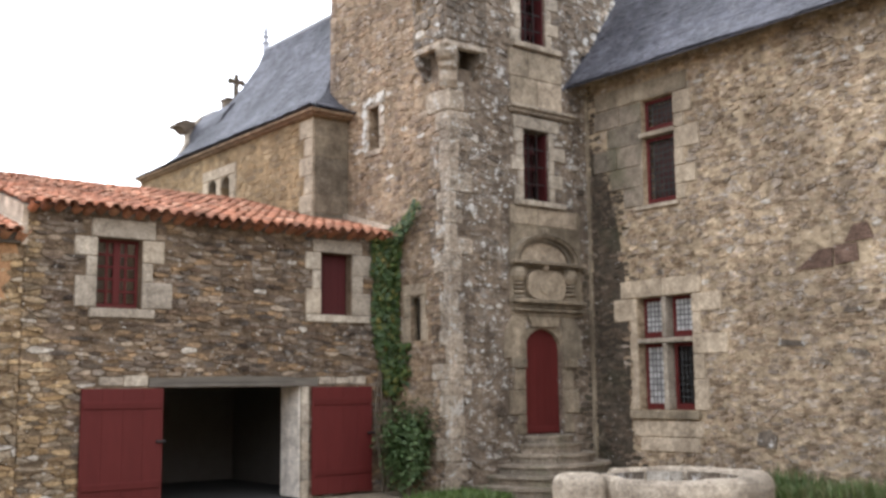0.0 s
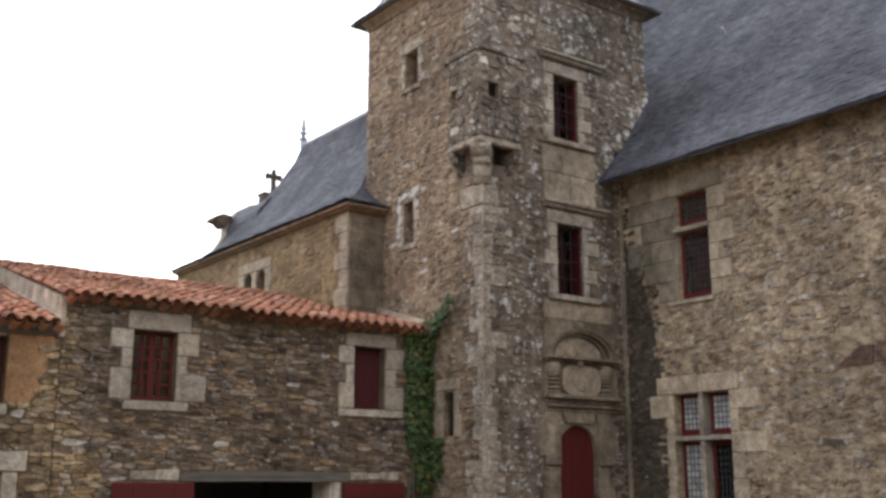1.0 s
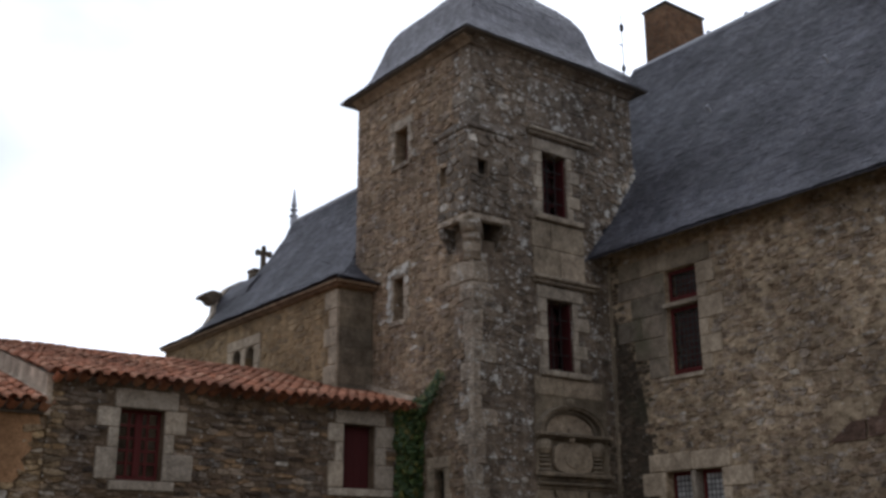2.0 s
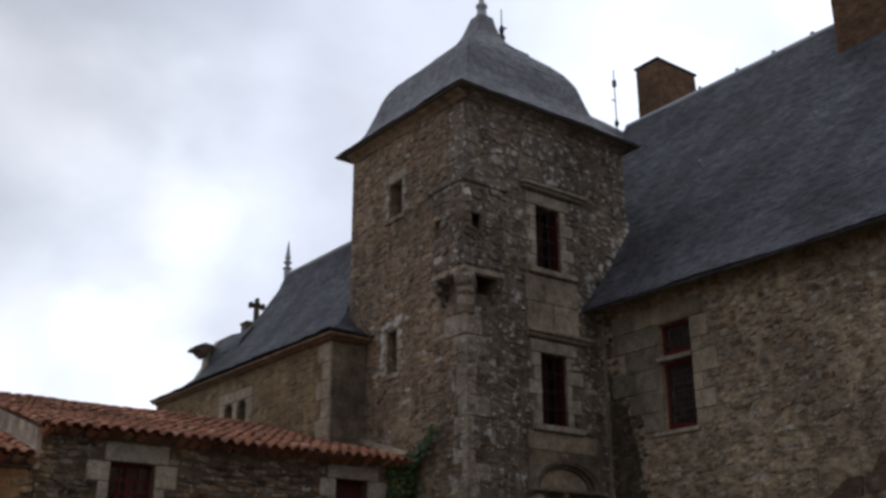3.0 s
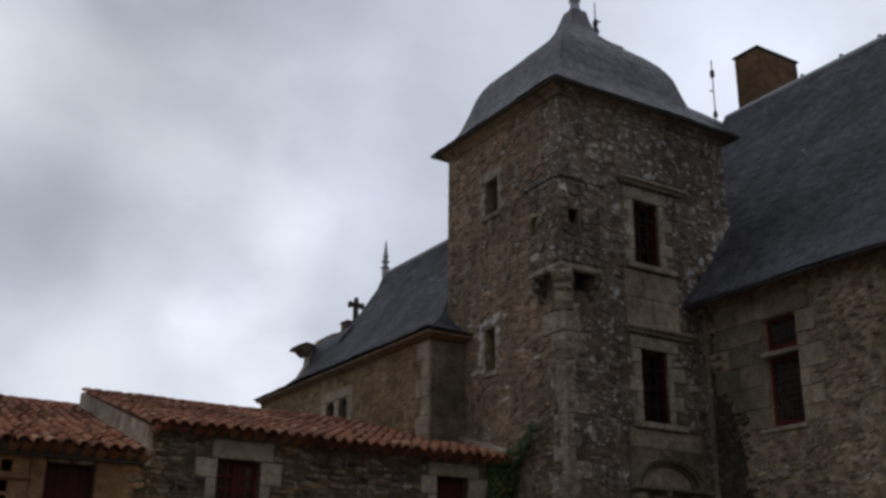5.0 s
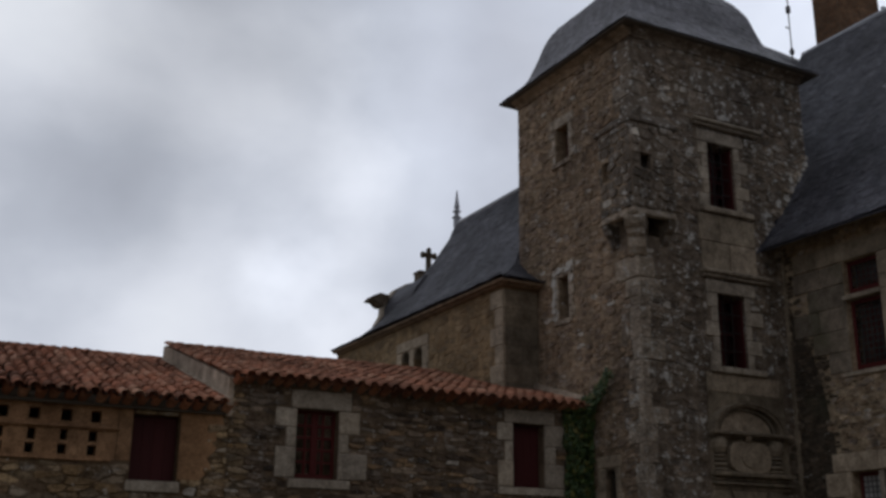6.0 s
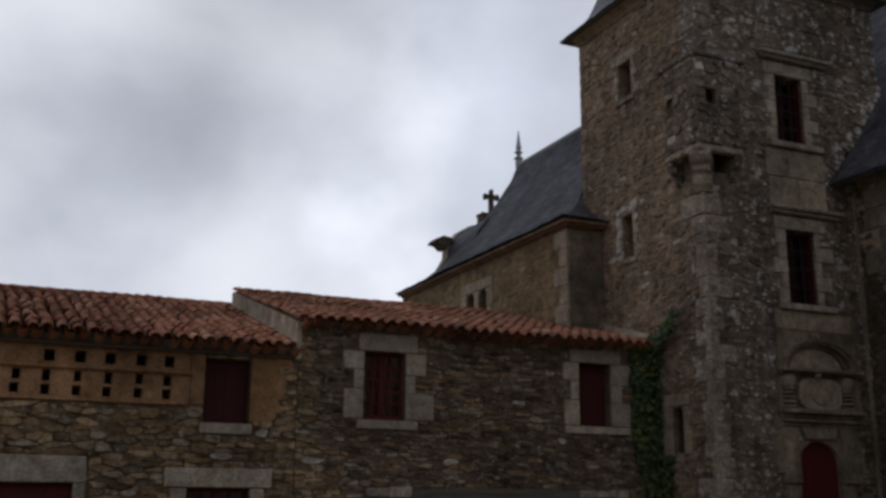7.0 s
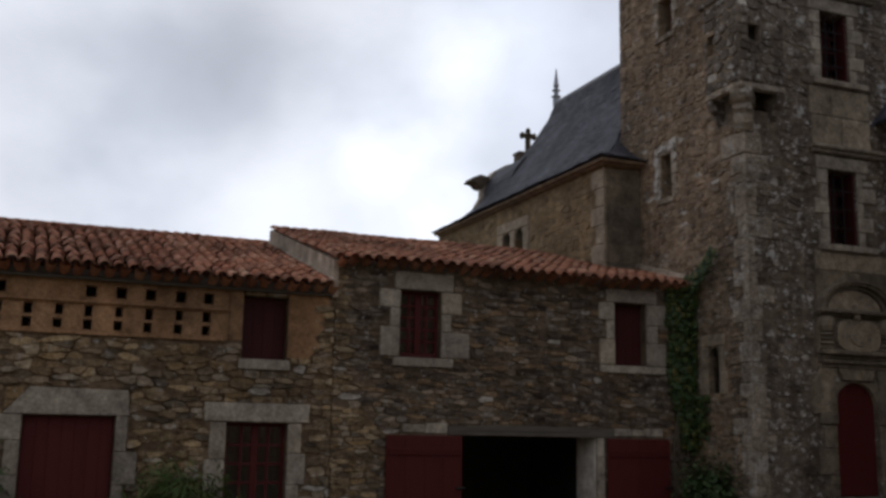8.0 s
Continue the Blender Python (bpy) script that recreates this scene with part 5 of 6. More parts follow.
dressed(w, HOUSE, [(12.60, 13.95, 2.665, 2.765)], M_granite, "transom", 0.025)
dressed(w, HOUSE, [(12.36, 13.30, 3.575, 3.92), (13.305, 14.36, 3.575, 3.92)], M_pale, "lintel", 0.035)
dressed(w, HOUSE, [(12.46, 14.16, 1.20, 1.36)], M_tuff, "sill", 0.10)
dressed(w, HOUSE, [(11.90, 12.595, 3.22, 3.57), (12.40, 12.595, 2.80, 3.22), (11.80, 12.595, 2.42, 2.80), (12.32, 12.595, 1.95, 2.42), (12.25, 12.595, 1.37, 1.95), (13.955, 14.55, 3.12, 3.57), (13.955, 14.12, 2.80, 3.12), (13.955, 14.15, 2.40, 2.80), (13.955, 14.09, 1.95, 2.40), (13.955, 14.14, 1.37, 1.95)], M_pale, "jamb_stone")
dressed(w, HOUSE, [(12.42, 14.12, 0.86, 1.165), (12.50, 13.95, 0.58, 0.855)], M_pale, "apron_block", 0.035)
patch = thing("stone_patch", "rust-brown slabs set in the house wall", "stonework", "structure")
for poly in ([(10.30, 3.80), (9.62, 3.80), (9.60, 4.12), (9.85, 4.12)], [(9.57, 3.83), (9.14, 3.86), (9.16, 4.16), (9.57, 4.16)], [(9.38, 4.19), (8.85, 4.2), (8.95, 4.48), (9.20, 4.46)]):
    part("slab", Geo().prism(poly, HOUSE[0], -0.1, 0.03), M_rust, patch)
for poly in ([(13.40, 3.99), (13.22, 3.98), (13.24, 4.09), (13.37, 4.10)], [(10.75, 2.52), (10.22, 2.48), (10.26, 2.58), (10.70, 2.62)], [(10.15, 2.20), (9.72, 2.14), (9.80, 2.24), (10.1, 2.30)], [(11.28, 0.78), (10.90, 0.72), (10.86, 0.95), (11.0, 1.05), (11.22, 1.0)], [(9.48, 3.02), (9.10, 3.02), (9.16, 3.10), (9.42, 3.10)], [(9.45, 2.36), (9.0, 2.28), (9.1, 2.38), (9.4, 2.44)]):
    part("dark_stone", Geo().prism(poly, HOUSE[0], -0.1, 0.032), M_bart, patch, "dark brown stone")
part("corner_fillet", Geo().prism([(15.93, GROUND), (16.0, GROUND), (16.0, 8.0), (15.95, 8.0)], lambda a, z, d: (a, d, z), 15.12, 15.19), M_tuff, patch, "pale lime fillet in the corner")

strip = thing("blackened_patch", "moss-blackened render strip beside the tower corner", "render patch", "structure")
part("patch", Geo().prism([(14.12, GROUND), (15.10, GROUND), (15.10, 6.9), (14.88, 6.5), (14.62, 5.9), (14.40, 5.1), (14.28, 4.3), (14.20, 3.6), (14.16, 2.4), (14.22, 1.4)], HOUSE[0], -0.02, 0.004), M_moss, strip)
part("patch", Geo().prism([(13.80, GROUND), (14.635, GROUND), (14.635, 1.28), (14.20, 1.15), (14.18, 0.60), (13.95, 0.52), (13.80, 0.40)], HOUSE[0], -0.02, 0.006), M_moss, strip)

# chapel arched windows
w = opening("twin round-arched chapel windows in pale stone")
for a0, a1, z0, z1 in (CA, CB):
    mid, r = (a0 + a1) / 2, (a1 - a0) / 2
    for s in (-1, 1):
        arc = [(mid + s * r * math.cos(math.pi / 2 * i / 6), z1 - r + r * math.sin(math.pi / 2 * i / 6)) for i in range(7)]
        part("arch_stone", Geo().prism(arc + [(mid, z1 + 0.004), (mid + s * r, z1 + 0.004)], CHL[0], -0.25, 0.0), M_tuff, w)
    part("pane", slab(CHL, a0, a1, z0, z1, -0.28, -0.27), M_glass, w)
dressed(w, CHL, [(22.20, 22.49, 5.9, 6.5), (22.16, 22.49, 6.5, 6.96), (22.965, 23.185, 5.9, 6.96), (23.655, 23.95, 5.9, 6.45), (23.655, 23.93, 6.45, 6.96), (22.16, 23.06, 6.965, 7.22), (23.065, 23.93, 6.965, 7.22)], M_pale, "surround_stone")
corner = thing("chapel_quoins", "pale dressed corner stones of the chapel", "quoins", "structure")
for i in range(10):
    z0 = 3.5 + i * 0.405
    l = 0.50 if i % 2 else 0.30
    k = 0.05
    part("quoin_stone", Geo().box(11.30, 11.33 + k, 18.67, 18.70 + l, z0 + 0.004, z0 + 0.40, 0.012), M_pale, corner)
    # darker stone than the quoins: the return's shaded side put into its colour
    part("return_stone", Geo().box(11.334 + k, 12.2, 18.675, 18.70 + l, z0 + 0.001, z0 + 0.404, 0.004), M_tuff, corner, "stained ashlar block, greyed for the shaded side")

# tower quoins at the corner below and above the bartizan
quoins = thing("tower_quoins", "lichened granite corner stones of the tower", "quoins", "structure")
z, i = GROUND, 0
while z < 12.1:
    h = rnd.uniform(0.26, 0.42)
    if not (7.1 < z + h and z < 10.2):
        la, lb = (0.46, 0.26) if i % 2 else (0.24, 0.50)
        la, lb = la * rnd.uniform(0.5, 1.2), lb * rnd.uniform(0.5, 1.2)
        TAKEN.setdefault(TWR[3], []).append((12.1, 12.22 + la, z, z + h))
        TAKEN.setdefault(TWL[3], []).append((15.1, 15.19 + lb, z, z + h))
        part("quoin_stone", Geo().box(12.19, 12.22 + la, 15.16, 15.19 + lb, z + 0.002, min(z + h, 12.1) - 0.002, 0.012), M_quoin if z < 8 else M_front, quoins)
    z, i = z + h, i + 1
z, i = 7.5, 0
while z < 12.0:
    h = rnd.uniform(0.26, 0.42)
    l = (0.38 if i % 2 else 0.2) * rnd.uniform(0.6, 1.3)
    TAKEN.setdefault(TWL[3], []).append((19.4 - l, 19.5, z, z + h))
    part("quoin_stone", slab(TWL, 19.4 - l, 19.41, z + 0.006, z + h - 0.006, -0.2, 0.02, 0.015), M_tower, quoins)
    if z > 9.6:
        TAKEN.setdefault(TWR[3], []).append((16.95 - l, 17.0, z, z + h))
        part("quoin_stone", slab(TWR, 16.95 - l, 16.96, z + 0.006, z + h - 0.006, -0.2, 0.02, 0.015), M_front, quoins)
    z, i = z + h, i + 1

# corner bartizan on corbels
bart = thing("bartizan", "lichened stone corner box on corbels with square loopholes", "bartizan")
BX, BY = 11.92, 14.89
BL, BR = yface(BY), xface(BX)
BZ, BXE, BYE = 8.27, 12.96, 15.90
loop1, loop2 = (12.14, 12.40, 9.22, 9.54), (15.60, 15.82, 9.14, 9.54)
part("front_wall", wall_body(BL, BX, BXE, BZ + 0.12, 10.16, 0.12, [loop1]), M_mortar_front, bart)
part("side_wall", wall_body(BR, BY + 0.125, BYE, BZ + 0.12, 10.16, 0.12, [loop2]), M_mortar_tower, bart)
part("end_wall", Geo().box(BXE - 0.12, BXE, BY + 0.12, 15.19, BZ + 0.12, 10.16), M_mortar_front, bart)
part("end_wall", Geo().box(BX + 0.12, 12.22, BYE - 0.12, BYE, BZ + 0.12, 10.16), M_mortar_tower, bart)
part("inner_lining", Geo().box(12.205, 12.219, 15.18, BYE, 8.7, 10.1), M_dark_int, bart)
part("inner_lining", Geo().box(12.22, BXE, 15.172, 15.186, 8.7, 10.1), M_dark_int, bart)
part("front_string", slab(BL, BX - 0.03, 13.10, 10.16, 10.25, -0.28, 0.05, 0.02), M_bart, bart)
part("side_string", slab(BR, BY + 0.30, 16.05, 10.16, 10.25, -0.28, 0.05, 0.02), M_bart, bart)
part("weathering", Geo().prism([(BY, 10.25), (15.19, 10.55), (15.19, 10.25)], lambda a, z, d: (d, a, z), BX, 13.08), M_bart, bart)
part("weathering", Geo().prism([(BX, 10.25), (12.22, 10.55), (12.22, 10.25)], lambda a, z, d: (a, d, z), BY, 16.0), M_bart, bart)
part("front_lip", slab(BL, BX - 0.01, BXE, BZ, BZ + 0.12, -0.14, 0.02, 0.02), M_quoin, bart, "lichen-whitened lower lip")
part("side_lip", slab(BR, BY + 0.14, BYE, BZ, BZ + 0.12, -0.14, 0.02, 0.02), M_quoin, bart)


def corbel(face, a0, a1, z0, z1, d):
    """A bracket with a rounded belly under the lip."""
    h = z1 - z0
    pr = [(-0.1, z0), (0.03, z0), (d * 0.3, z0 + h * 0.16), (d * 0.42, z0 + h * 0.42), (d * 0.75, z0 + h * 0.55), (d * 0.95, z0 + h * 0.76), (d, z1), (-0.1, z1)]
    n = len(pr)
    vs = [face[0](a0, z, q) for q, z in pr] + [face[0](a1, z, q) for q, z in pr]
    fs = [(i, (i + 1) % n, n + (i + 1) % n, n + i) for i in range(n)] + [tuple(range(n))[::-1], tuple(range(n, 2 * n))]
    part("corbel", Geo().add(vs, fs), M_bart, bart)


corbel(TWR, 12.80, 12.97, 7.82, BZ, 0.28)
corbel(TWL, 15.74, 15.92, 7.82, BZ, 0.28)
# the middle bracket juts out along the corner's diagonal, in two rounded stages
out2, side2 = Vector((-0.7071, -0.7071, 0)), Vector((0.7071, -0.7071, 0))
for wide, prof2 in ((0.17, [(-0.25, 7.55), (0.0, 7.55), (0.10, 7.68), (0.13, 7.86), (0.21, 7.93), (0.23, 8.02), (-0.25, 8.02)]),
                    (0.20, [(-0.25, 8.024), (0.24, 8.024), (0.33, 8.09), (0.37, 8.18), (0.37, BZ), (-0.25, BZ)])):
    place2 = lambda q, z, d: tuple(Vector((12.22, 15.19, z)) + out2 * q + side2 * d)
    part("corner_corbel", Geo().prism(prof2, place2, -wide, wide), M_quoin, bart, "rounded two-stage corner bracket")
for k, (w0, w1, z0, z1) in enumerate(((0.62, 0.95, 7.12, 7.54), (0.85, 0.55, 6.75, 7.115))):
    part("corner_block", Geo().box(12.17, 12.22 + w0 * 0.6, 15.15, 15.19 + w1 * 0.7, z0, z1, 0.03), M_quoin, bart)
rubble(bart, BL, BX, BXE, BZ + 0.13, 10.15, [loop1], M_bart, 61, (0.26, 0.18), 0.1, 0.016, (0.01, 0.04), jitter=0.3, singles=(BX, 13.3, 8, 10.3))
rubble(bart, BR, BY, BYE, BZ + 0.13, 10.15, [loop2], M_bart, 62, (0.26, 0.18), 0.1, 0.016, (0.01, 0.04), jitter=0.3, singles=(BY, 16, 8, 10.3))

# ================= steps, well =================
steps = thing("stone_steps", "worn rounded granite steps up to the tower door", "steps")
for k, (r, z1) in enumerate(((0.58, 0.915), (0.72, 0.76), (0.95, 0.58), (1.25, 0.40), (1.55, 0.22), (1.90, 0.04))):
    for q in range(3):
        t0, t1 = math.pi + math.pi * q / 3 + 0.006, math.pi + math.pi * (q + 1) / 3 - 0.006
        ring = [(14.55 + r * 1.02 * math.cos(t0 + (t1 - t0) * i / 6) + random.uniform(-0.012, 0.012), 15.15 + r * math.sin(t0 + (t1 - t0) * i / 6)) for i in range(7)] + [(14.55, 15.15)]
        g = Geo().prism(ring, lambda a, b, d: (a, b, d), z1 - 0.06, z1 - random.uniform(0, 0.012))
        inner = [(14.55 + (x - 14.55) * 0.96, 15.15 + (y - 15.15) * 0.96) for x, y in ring]
        g.prism(inner, lambda a, b, d: (a, b, d), z1 - 0.185, z1 - 0.06)
        part("step_stone", g, M_step, steps)

well = thing("stone_basin", "round pale worn stone well rim with a dark inside", "well")
ux, uy = Vector((0.594, -0.804, 0)), Vector((0.804, 0.594, 0))
OUT, INN = (-0.74, 16.92, 1.32, 0.98), (-0.92, 17.00, 1.00, 0.78)


def ring_point(c, t, k=1.0):
    return ux * (c[0] + c[2] * k * math.cos(t)) + uy * (c[1] + c[3] * k * math.sin(t))


for k in range(4):
    t0, t1 = math.pi * (1.08 + 1.80 * k / 4) + 0.003, math.pi * (1.08 + 1.80 * (k + 1) / 4) - 0.003
    secs = []
    for i in range(15):
        t = t0 + (t1 - t0) * i / 14
        a, b = ring_point(OUT, t), ring_point(INN, t)
        for fr, z in ((1.0, GROUND), (1.03, 0.20), (1.05, 0.33), (0.98, 0.44), (0.84, 0.50), (0.45, 0.515), (0.14, 0.48), (0.0, 0.38), (0.0, GROUND)):
            p = b + (a - b) * fr
            secs.append((p.x, p.y, z + (0.025 * noise.noise(Vector((t * 3.0, z * 3, 0.7))) + 0.02 * noise.noise(Vector((t * 9, z * 5, 2.7))) + 0.06 * min(0.25, math.sin(t)) if z > 0 else 0)))
    fs = [(i * 9 + j, (i + 1) * 9 + j, (i + 1) * 9 + j + 1, i * 9 + j + 1) for i in range(14) for j in range(8)]
    fs += [tuple(range(9)), tuple(range(126, 135))[::-1]]
    part("rim_stone", Geo().add(secs, fs), M_well, well, smooth=False)
for k in range(9):
    t0, t1 = 2 * math.pi * k / 9 + 0.05, 2 * math.pi * (k + 1) / 9 - 0.05
    g = Geo()
    ring = [ring_point(INN, t0 + (t1 - t0) * i / 4, 0.985) for i in range(5)] + [ring_point(INN, t1 - (t1 - t0) * i / 4, 0.90) for i in range(5)]
    g.prism([(p.x, p.y) for p in ring], lambda a, b, d: (a, b, d), GROUND + 0.02, 0.455 if k < 5 else 0.36)
    part("lining_stone", g, M_bart, well, "dark lining stone")
cb = ux * -2.30 + uy * 16.42
loop, rows = 14, ((0.90, GROUND), (1.0, 0.10), (1.04, 0.30), (0.98, 0.42), (0.84, 0.49), (0.55, 0.515), (0.2, 0.52))
vs = []
for q, z in rows:
    for i in range(loop):
        t = 2 * math.pi * i / loop
        ca, sa = math.cos(t), math.sin(t)
        p = cb + ux * 0.40 * q * math.copysign(abs(ca) ** 0.6, ca) + uy * 0.34 * q * math.copysign(abs(sa) ** 0.6, sa)
        vs.append((p.x, p.y, z + 0.03 * noise.noise(Vector((p.x * 4, p.y * 4, z * 4)))))
fs = [(r * loop + i, r * loop + (i + 1) % loop, (r + 1) * loop + (i + 1) % loop, (r + 1) * loop + i) for r in range(6) for i in range(loop)]
fs += [tuple(range(loop))[::-1], tuple(range(6 * loop, 7 * loop))]
part("spout_block", Geo().add(vs, fs), M_well, well, "rounded pale spout block", smooth=True)
part("basin_floor", Geo().prism([((p := ring_point(INN, 2 * math.pi * i / 20, 0.98)).x, p.y) for i in range(20)], lambda a, b, d: (a, b, d), GROUND + 0.004, GROUND + 0.03), M_bart, well)


# ================= plants =================
def leaf(g, p, nrm, size, rnd, long=1.3):
    nrm = (nrm + Vector((rnd.uniform(-1, 1), rnd.uniform(-1, 1), rnd.uniform(-0.6, 1))) * 0.6).normalized()
    s = nrm.cross(Vector((rnd.uniform(-1, 1), rnd.uniform(-1, 1), rnd.uniform(-1, 1)))).normalized()
    t = nrm.cross(s)
    a, b = size * 0.5, size * 0.5 * long
    g.add([p - t * b, p + s * a - nrm * a * 0.2, p + t * b, p - s * a - nrm * a * 0.2, p + nrm * a * 0.12], [(0, 1, 4), (1, 2, 4), (2, 3, 4), (3, 0, 4)])


ivy = thing("ivy", "green ivy climbing the corner of wing and tower", "ivy")
r4 = random.Random(8)
g = Geo()
for k in range(3):
    pts = [(12.0 - 0.12 * k + 0.1 * math.sin(z * 2 + k), 16.86, z) for z in [GROUND + 0.5 * i for i in range(10)]]
    part("stem", Geo().tube(pts, [0.03 - 0.002 * i for i in range(10)], 5), M_twig, ivy)
for _ in range(3600):
    z = r4.uniform(1.7, 5.05)
    if r4.random() > 0.55 and z < 2.6:
        continue
    wide = 0.60 if z > 3.0 else 0.30 + 0.3 * (z - 1.7) / 1.3
    if noise.noise(Vector((z * 2.1, 0, 4))) * 0.3 + r4.random() < 0.12:
        continue
    if r4.random() < 0.62:
        x = 12.2 - wide * r4.random() ** 0.8 * (1 + 0.25 * noise.noise(Vector((z * 2.5, 1, 0))))
        p = Vector((x, 16.93 - abs(r4.gauss(0, 0.09)) - 0.02, min(z, 4.75)))
        nrm = Vector((-0.2, -1, 0.2))
    else:
        wy = (0.55 if 1.9 < z < 2.7 else 0.18 + 0.1 * max(0, z - 3.8)) * r4.random()
        p = Vector((12.2 - abs(r4.gauss(0, 0.08)) - 0.02, 16.95 - wy, z))
        nrm = Vector((-1, -0.2, 0.2))
    leaf(g, p, nrm, r4.uniform(0.06, 0.12), r4)
for _ in range(260):
    s = r4.random()
    leaf(g, Vector((12.1 - r4.random() * 0.12, 16.75 - 0.75 * s + r4.uniform(-0.1, 0.1), 4.75 + 0.6 * s + r4.uniform(-0.12, 0.12))), Vector((-1, -0.4, 0.4)), r4.uniform(0.05, 0.1), r4)
part("ivy_leaves", g, M_ivy, ivy, kind="stuff", fix=False)


def shrub(name, label, cx, cy, rx, ry, height, count, mat, seed, size=(0.06, 0.11), long=1.6):
    r = random.Random(seed)
    b = thing(name, label, "shrub")
    gl = Geo()
    tips = []
    for k in range(16):
        an, sp = r.uniform(0, 6.28), r.uniform(0.3, 1)
        tip = Vector((cx + rx * sp * math.cos(an), cy + ry * sp * math.sin(an), GROUND + height * r.uniform(0.55, 1.0) * (1.1 - 0.35 * sp)))
        mid = Vector((cx + 0.5 * (tip.x - cx), cy + 0.5 * (tip.y - cy), GROUND + 0.55 * (tip.z - GROUND)))
        part("stem", Geo().tube([(cx + 0.05 * math.cos(an), cy + 0.05 * math.sin(an), GROUND), mid, tip], [0.022, 0.014, 0.006], 5), M_twig, b)
        tips += [tip, mid, (tip + mid) / 2]
    for _ in range(count):
        c = r.choice(tips)
        p = c + Vector((r.gauss(0, rx * 0.26), r.gauss(0, ry * 0.26), r.gauss(0, height * 0.12)))
        p.z = max(p.z, GROUND + 0.03)
        leaf(gl, p, Vector(((p.x - cx), (p.y - cy), 0.4)).normalized(), r.uniform(*size), r, long)
    part("foliage", gl, mat, b, kind="stuff", fix=False)


shrub("rose_bush", "leafy green bush at the foot of the tower", 11.72, 15.95, 0.42, 0.45, 1.75, 5200, M_bush, 71, (0.035, 0.07), 1.9)
shrub("tall_plant", "tall green plant beside the outbuilding door", 2.55, 16.4, 0.75, 0.4, 1.45, 3200, M_grass, 72, (0.025, 0.04), 7.0)
shrub("tall_plant", "tall green plant beside the outbuilding door", -0.25, 16.45, 0.35, 0.35, 1.75, 900, M_bush, 73, (0.05, 0.09), 2.5)


def grass(name, label, x0, x1, y0, y1, h, count, seed, mat=M_grass):
    r = random.Random(seed)
    g = Geo()
    for _ in range(count):
        x, y = r.uniform(x0, x1), r.uniform(y0, y1)
        hh = h * r.uniform(0.4, 1.0) * (0.7 + 0.6 * noise.noise(Vector((x * 0.9, y * 0.9, seed))) + 0.2)
        an, lean, wd = r.uniform(0, 6.28), r.uniform(0.05, 0.5) * hh, r.uniform(0.008, 0.016)
        dx, dy = math.cos(an), math.sin(an)
        b = Vector((x, y, GROUND))
        s = Vector((-dy, dx, 0)) * wd
        m = b + Vector((dx * lean * 0.35, dy * lean * 0.35, hh * 0.6))
        t = b + Vector((dx * lean, dy * lean, hh))
        g.add([b - s, b + s, m + s * 0.7, m - s * 0.7, t], [(0, 1, 2, 3), (3, 2, 4)])
    tagged(part(name, g, mat, None, label, "stuff", fix=False), category="grass")


grass("grass", "tall green grass along the house wall", 14.9, 15.95, 6.5, 10.9, 0.62, 5200, 81, M_weed)
grass("grass", "short green grass at the foot of the tower", 11.0, 12.7, 14.0, 15.1, 0.22, 2500, 82)
grass("grass", "rough courtyard grass round the well", 12.6, 14.8, 7.0, 9.0, 0.13, 2500, 83)

# ================= rubble faces =================
rubble(wall_wing, WING, 4.985, 12.2, GROUND, 4.76, [GAR, W1, W2, (7.1, 10.4, 1.9, 2.06)], M_wing, 101, (0.21, 0.064), 0.34, 0.006, (0.0, 0.042), 0.97, rise=0.20, singles=(7.2, 10.3, 2.1, 4.7),
       alt=(M_left, lambda a, z: a + 0.25 * z + 0.5 * noise.noise(Vector((a * 1.5, z * 1.5, 3))) < 6.15))
for poly in ([(-0.04, 2.16), (0.10, 2.28), (-0.04, 2.30)], [(-0.04, 2.31), (0.11, 2.30), (0.24, 2.40), (0.20, 2.49), (-0.03, 2.48)]):
    part("stone", Geo().prism(poly, LEFTW[0], -0.02, 0.03), M_left, wall_left)
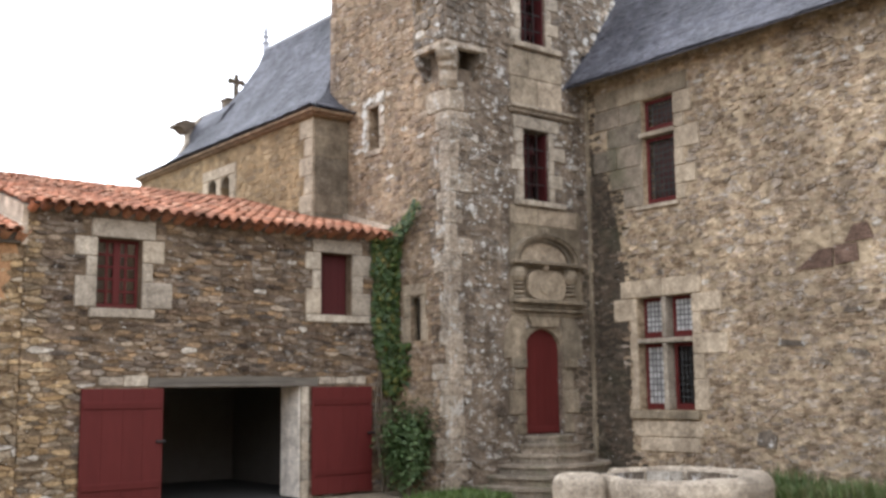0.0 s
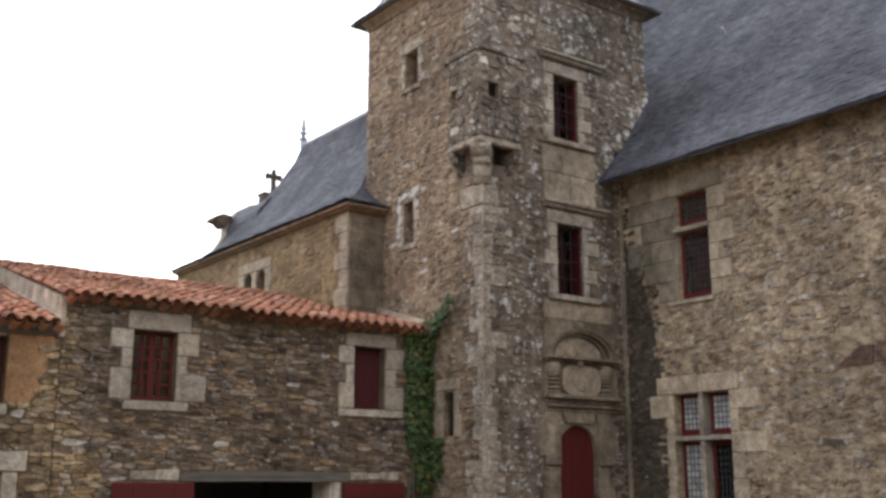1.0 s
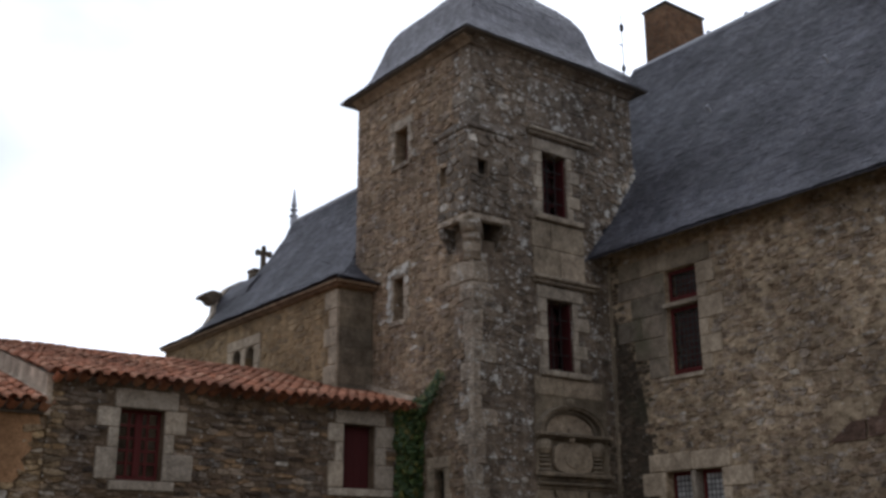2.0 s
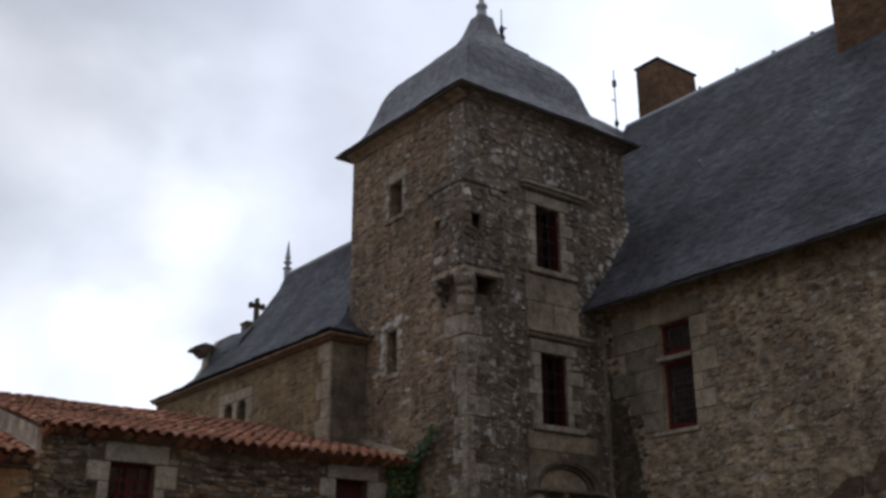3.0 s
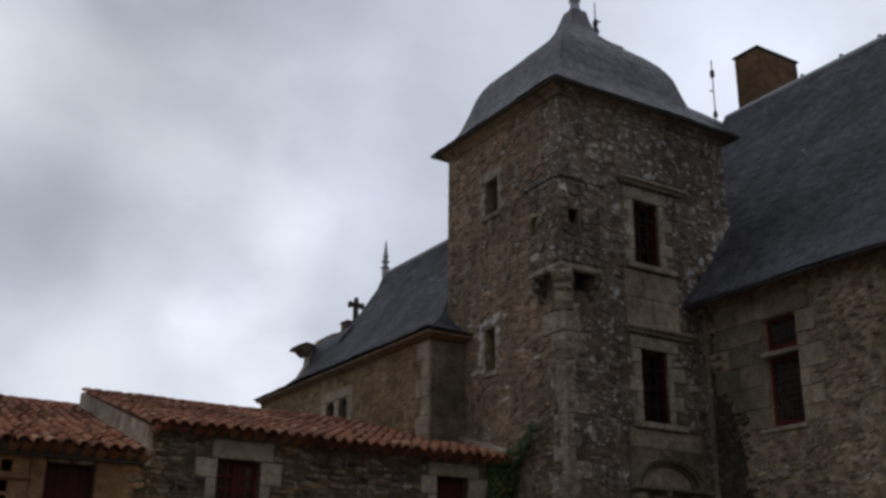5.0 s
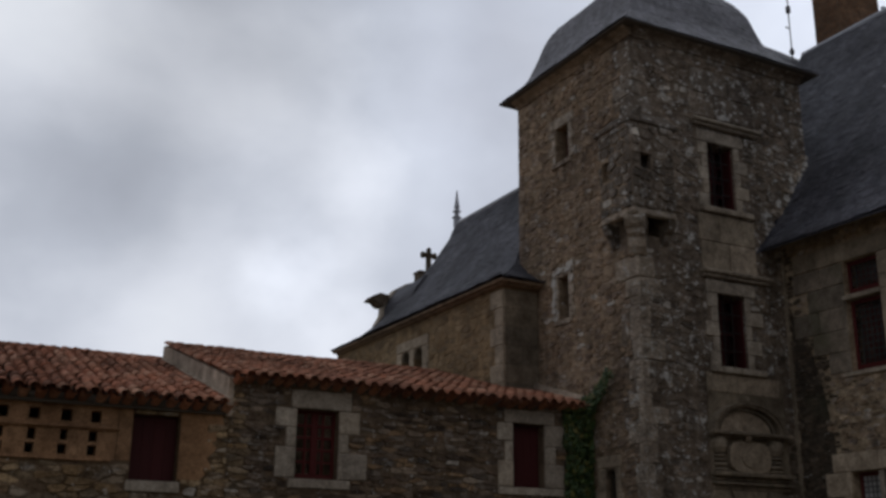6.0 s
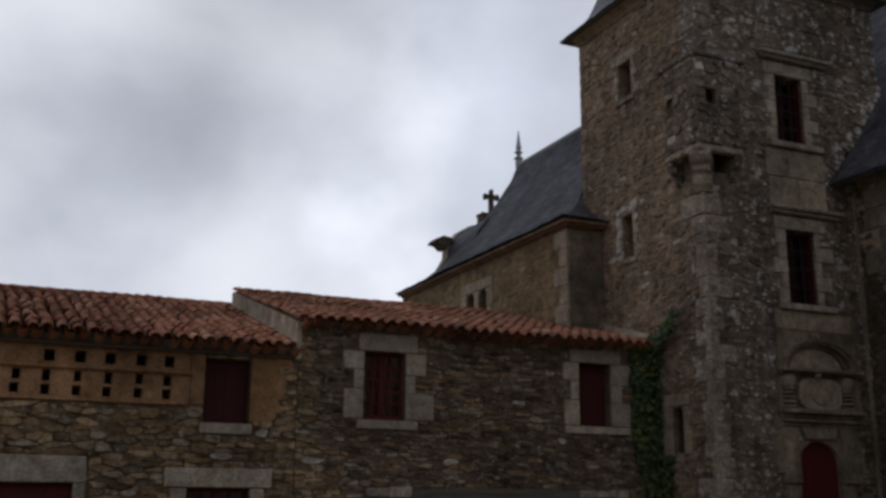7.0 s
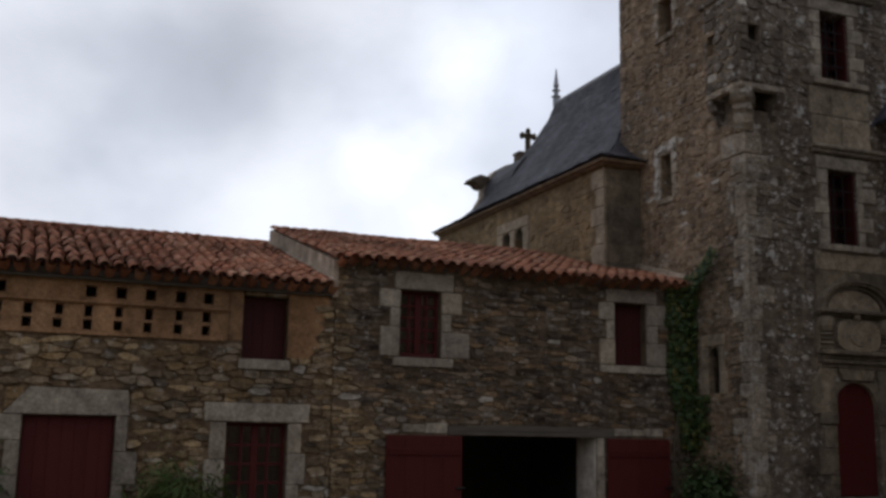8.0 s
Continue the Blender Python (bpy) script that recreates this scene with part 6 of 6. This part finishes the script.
rubble(wall_left, LEFTW, -3.98, 4.985, GROUND, 4.15, [LD, LW2, LS, (-4, 3.45, 3.3, 4.2), (4.19, 4.62, 3.1, 4.2), (-0.05, 1.76, 2.08, 2.5)], M_left, 102, (0.24, 0.086), 0.36, 0.005, (0.0, 0.055), 0.97, rise=0.17, jitter=0.34, singles=(0, 5, 2.1, 3.3))
TRH = [DOOR, T2, T3, (14.0, 15.1, 0.9, 3.37), (13.52, 15.56, 2.4, 3.37), (13.7, 15.72, 3.37, 5.5), (13.72, 15.6, 7.34, 7.5), (13.75, 15.6, 10.58, 10.75), (11.9, 12.97, 7.75, 10.45)]
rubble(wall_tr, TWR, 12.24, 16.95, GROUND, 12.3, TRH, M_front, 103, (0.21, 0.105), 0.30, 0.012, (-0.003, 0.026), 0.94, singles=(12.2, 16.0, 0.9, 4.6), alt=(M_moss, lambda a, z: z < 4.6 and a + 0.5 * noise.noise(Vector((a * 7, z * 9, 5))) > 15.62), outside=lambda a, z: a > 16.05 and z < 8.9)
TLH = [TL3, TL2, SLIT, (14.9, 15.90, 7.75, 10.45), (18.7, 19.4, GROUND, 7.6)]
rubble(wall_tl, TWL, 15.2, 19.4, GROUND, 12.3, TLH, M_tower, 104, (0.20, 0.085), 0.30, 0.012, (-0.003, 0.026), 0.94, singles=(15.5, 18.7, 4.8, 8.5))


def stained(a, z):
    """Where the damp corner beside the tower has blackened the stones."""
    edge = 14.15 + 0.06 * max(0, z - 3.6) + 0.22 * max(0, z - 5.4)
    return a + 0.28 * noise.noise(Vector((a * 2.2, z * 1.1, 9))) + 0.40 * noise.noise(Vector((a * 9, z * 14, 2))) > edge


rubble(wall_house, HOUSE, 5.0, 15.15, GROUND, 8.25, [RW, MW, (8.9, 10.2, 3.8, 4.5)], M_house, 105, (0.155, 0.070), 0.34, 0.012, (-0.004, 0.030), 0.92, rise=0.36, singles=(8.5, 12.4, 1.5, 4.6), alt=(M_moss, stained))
rubble(wall_house, HOUSE, -1.9, 5.0, GROUND, 8.25, [], M_house, 108, (0.26, 0.12), 0.34, 0.016, (-0.004, 0.028), 0.9, rise=0.36)
rubble(wall_chapel, CHL, 19.1, 27.9, 4.5, 7.57, [CA, CB], M_chapel, 106, (0.27, 0.12), 0.25, 0.02, (0.006, 0.02), 0.9, singles=(19, 24, 6.3, 7.4))
